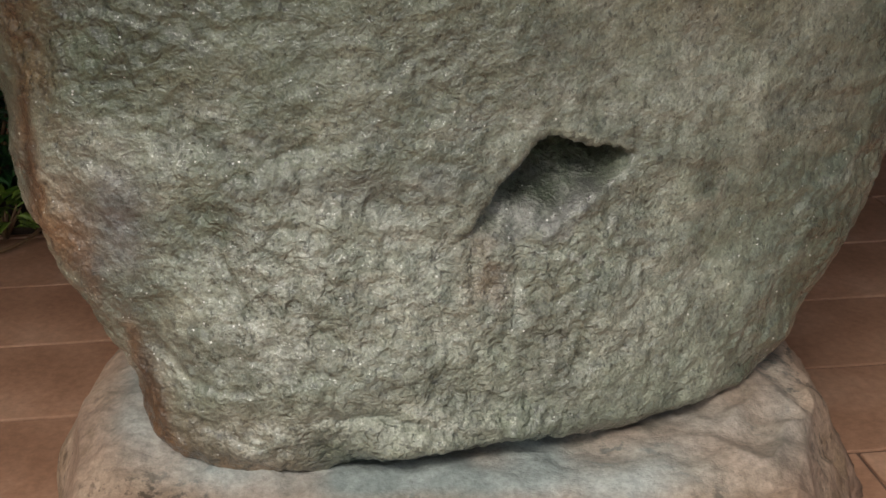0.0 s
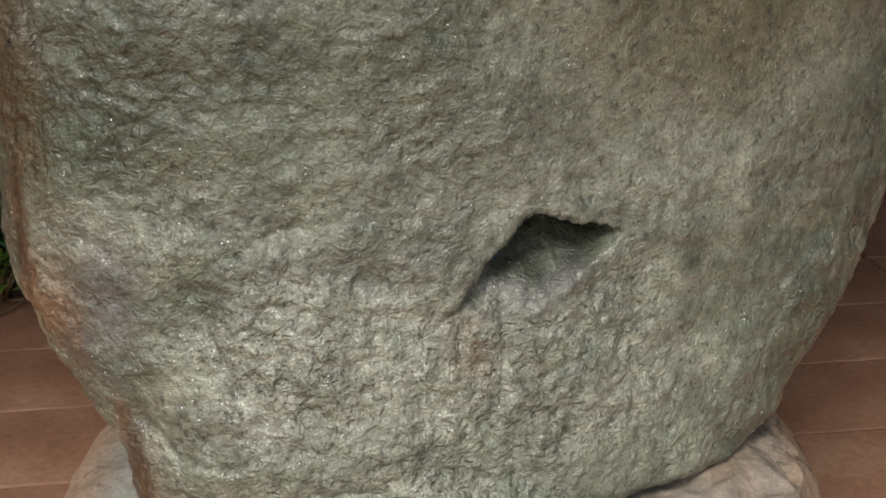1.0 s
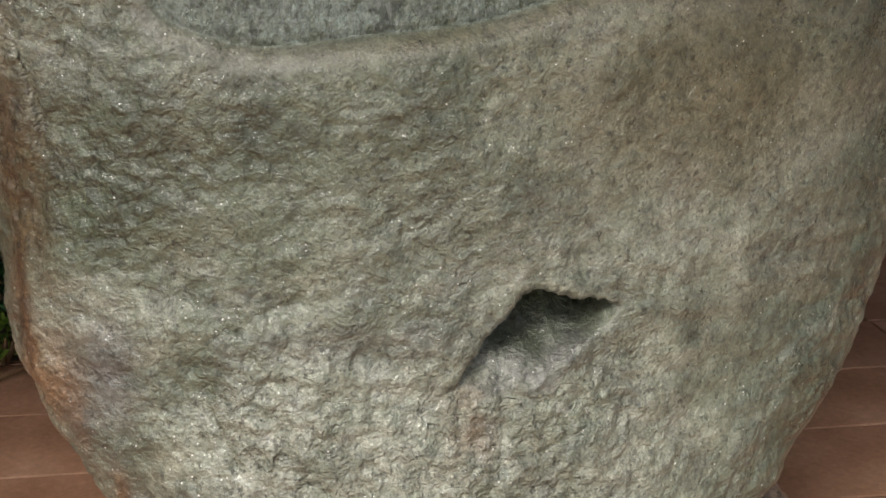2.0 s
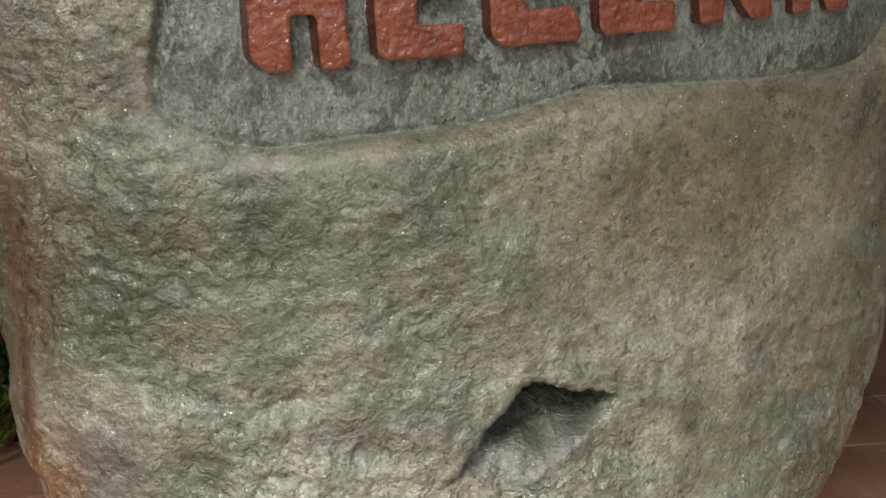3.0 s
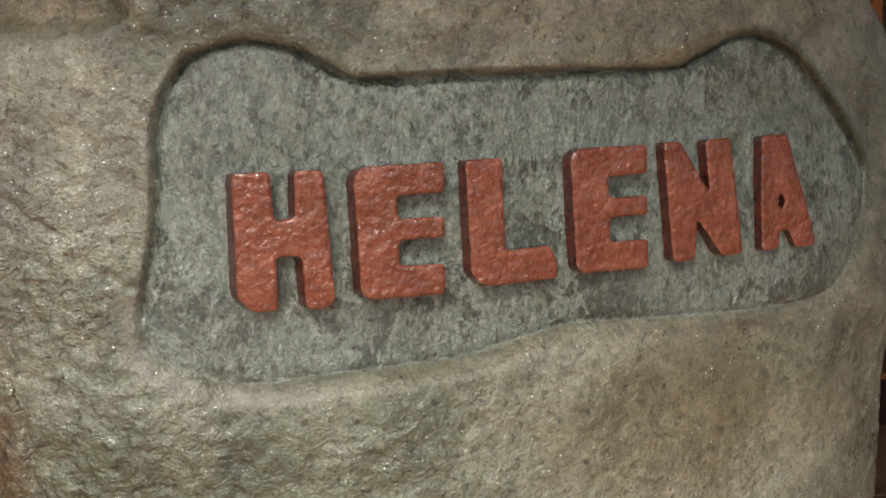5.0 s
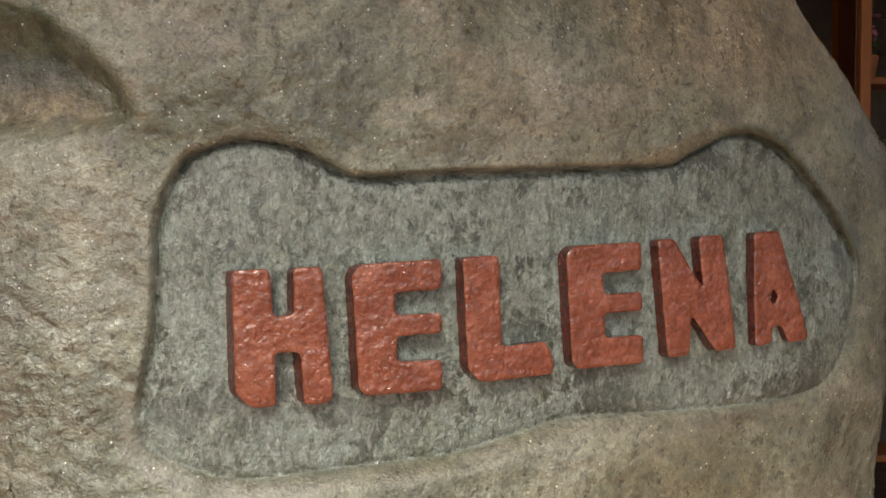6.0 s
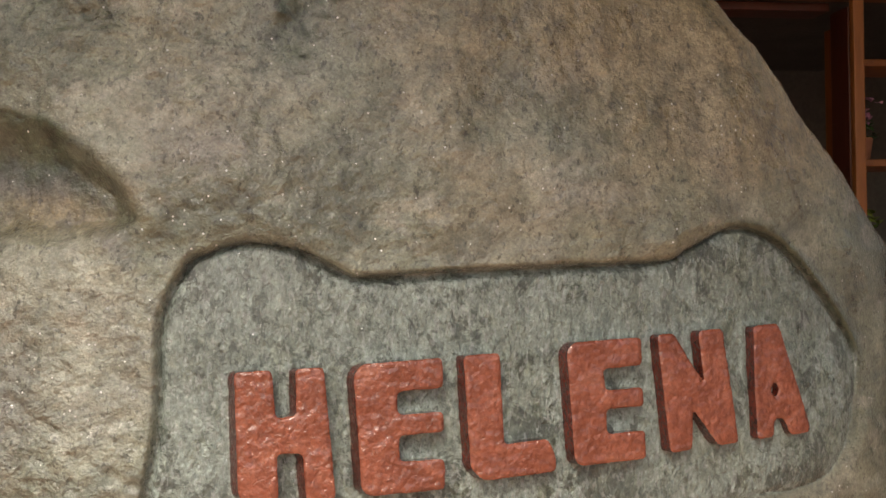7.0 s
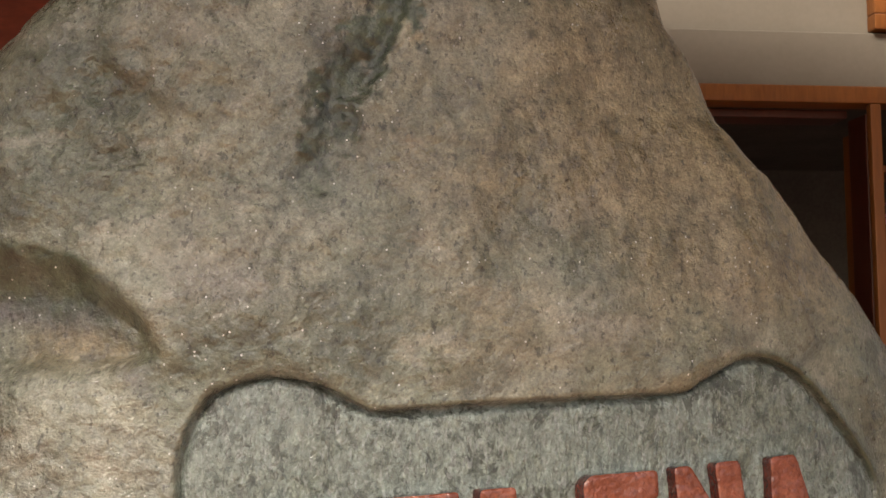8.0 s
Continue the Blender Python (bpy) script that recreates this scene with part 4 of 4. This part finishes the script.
# ---- shelf with flowers inside the shop window ----
shelf = thing("plant_shelf", "orange wooden shelf unit behind the shop window", "shelf", tuple(FACADE_AT))
for z in (0.6, 1.15, 1.68, 2.18, 2.60):
    front_box("board", 0.122, 1.40, 0.16, 0.45, z, z + 0.03, WOOD, shelf)
for x in (0.095, 1.402):
    front_box("side", x, x + 0.025, 0.16, 0.45, 0, 2.80, WOOD, shelf)
place_m = Matrix.Translation(FACADE_AT) @ Matrix.Rotation(radians(TURN), 4, "Z")
for k, (x, z, mat) in enumerate(((0.17, 2.21, PINK), (0.42, 1.71, PINK), (0.17, 1.71, LIME), (0.45, 1.18, PINK), (0.17, 1.18, LEAF), (0.45, 2.21, LIME), (0.75, 1.71, PINK))):
    base = place_m @ Vector((x, 0.30, z))
    ob = thing("potted_plant", "small potted plant with %s on the shelf" % {PINK: "pink flowers", LIME: "yellow-green leaves", LEAF: "green leaves"}[mat], "potted plant", tuple(base), "plants on the shelf")
    bm = bmesh.new()
    bmesh.ops.create_cone(bm, cap_ends=True, segments=20, radius1=0.045, radius2=0.062, depth=0.10, matrix=Matrix.Translation(base + Vector((0, 0, 0.051))))
    part("pot", bm, POT, ob)
    rng = random.Random(40 + k)
    bm, fl = bmesh.new(), bmesh.new()
    for j in range(70):
        a, r, h = rng.uniform(0, 6.28), rng.uniform(0.01, 0.09), rng.uniform(0.08, 0.28)
        leaf_bm(fl if mat is PINK and h > 0.17 else bm, base + Vector((r * math.cos(a), r * math.sin(a), h)), a, rng.uniform(-0.3, 0.9), 0.055, 0.04)
    part("leaves", bm, LEAF if mat is PINK else mat, ob, "", True)
    if mat is PINK:
        part("flowers", fl, PINK, ob, "pink petals", True)
    else:
        fl.free()

# ---- paving tiles ----
tile_bm = box_bm(-TW / 2 + 0.005, TW / 2 - 0.005, -TD / 2 + 0.005, TD / 2 - 0.005, -0.012, 0.0, 0.004)
tile_mesh = bpy.data.meshes.new("tile")
tile_bm.to_mesh(tile_mesh)
tile_bm.free()
tile_mesh.materials.append(TILE)
rot = Matrix.Rotation(radians(TURN), 4, "Z")
rng = random.Random(5)
for j in range(-14, 8):
    shift = rng.uniform(-0.05, 0.05)
    for i in range(-4, 6):
        at = rot @ Vector((i * TW + shift, 3.025 + TD / 2 + j * TD, rng.uniform(-0.0015, 0.0015)))
        ob = new("tile", tile_mesh)
        ob.parent = paving
        ob.matrix_basis = Matrix.Translation(at) @ rot @ Matrix.Rotation(rng.uniform(-0.004, 0.004), 4, "Y")
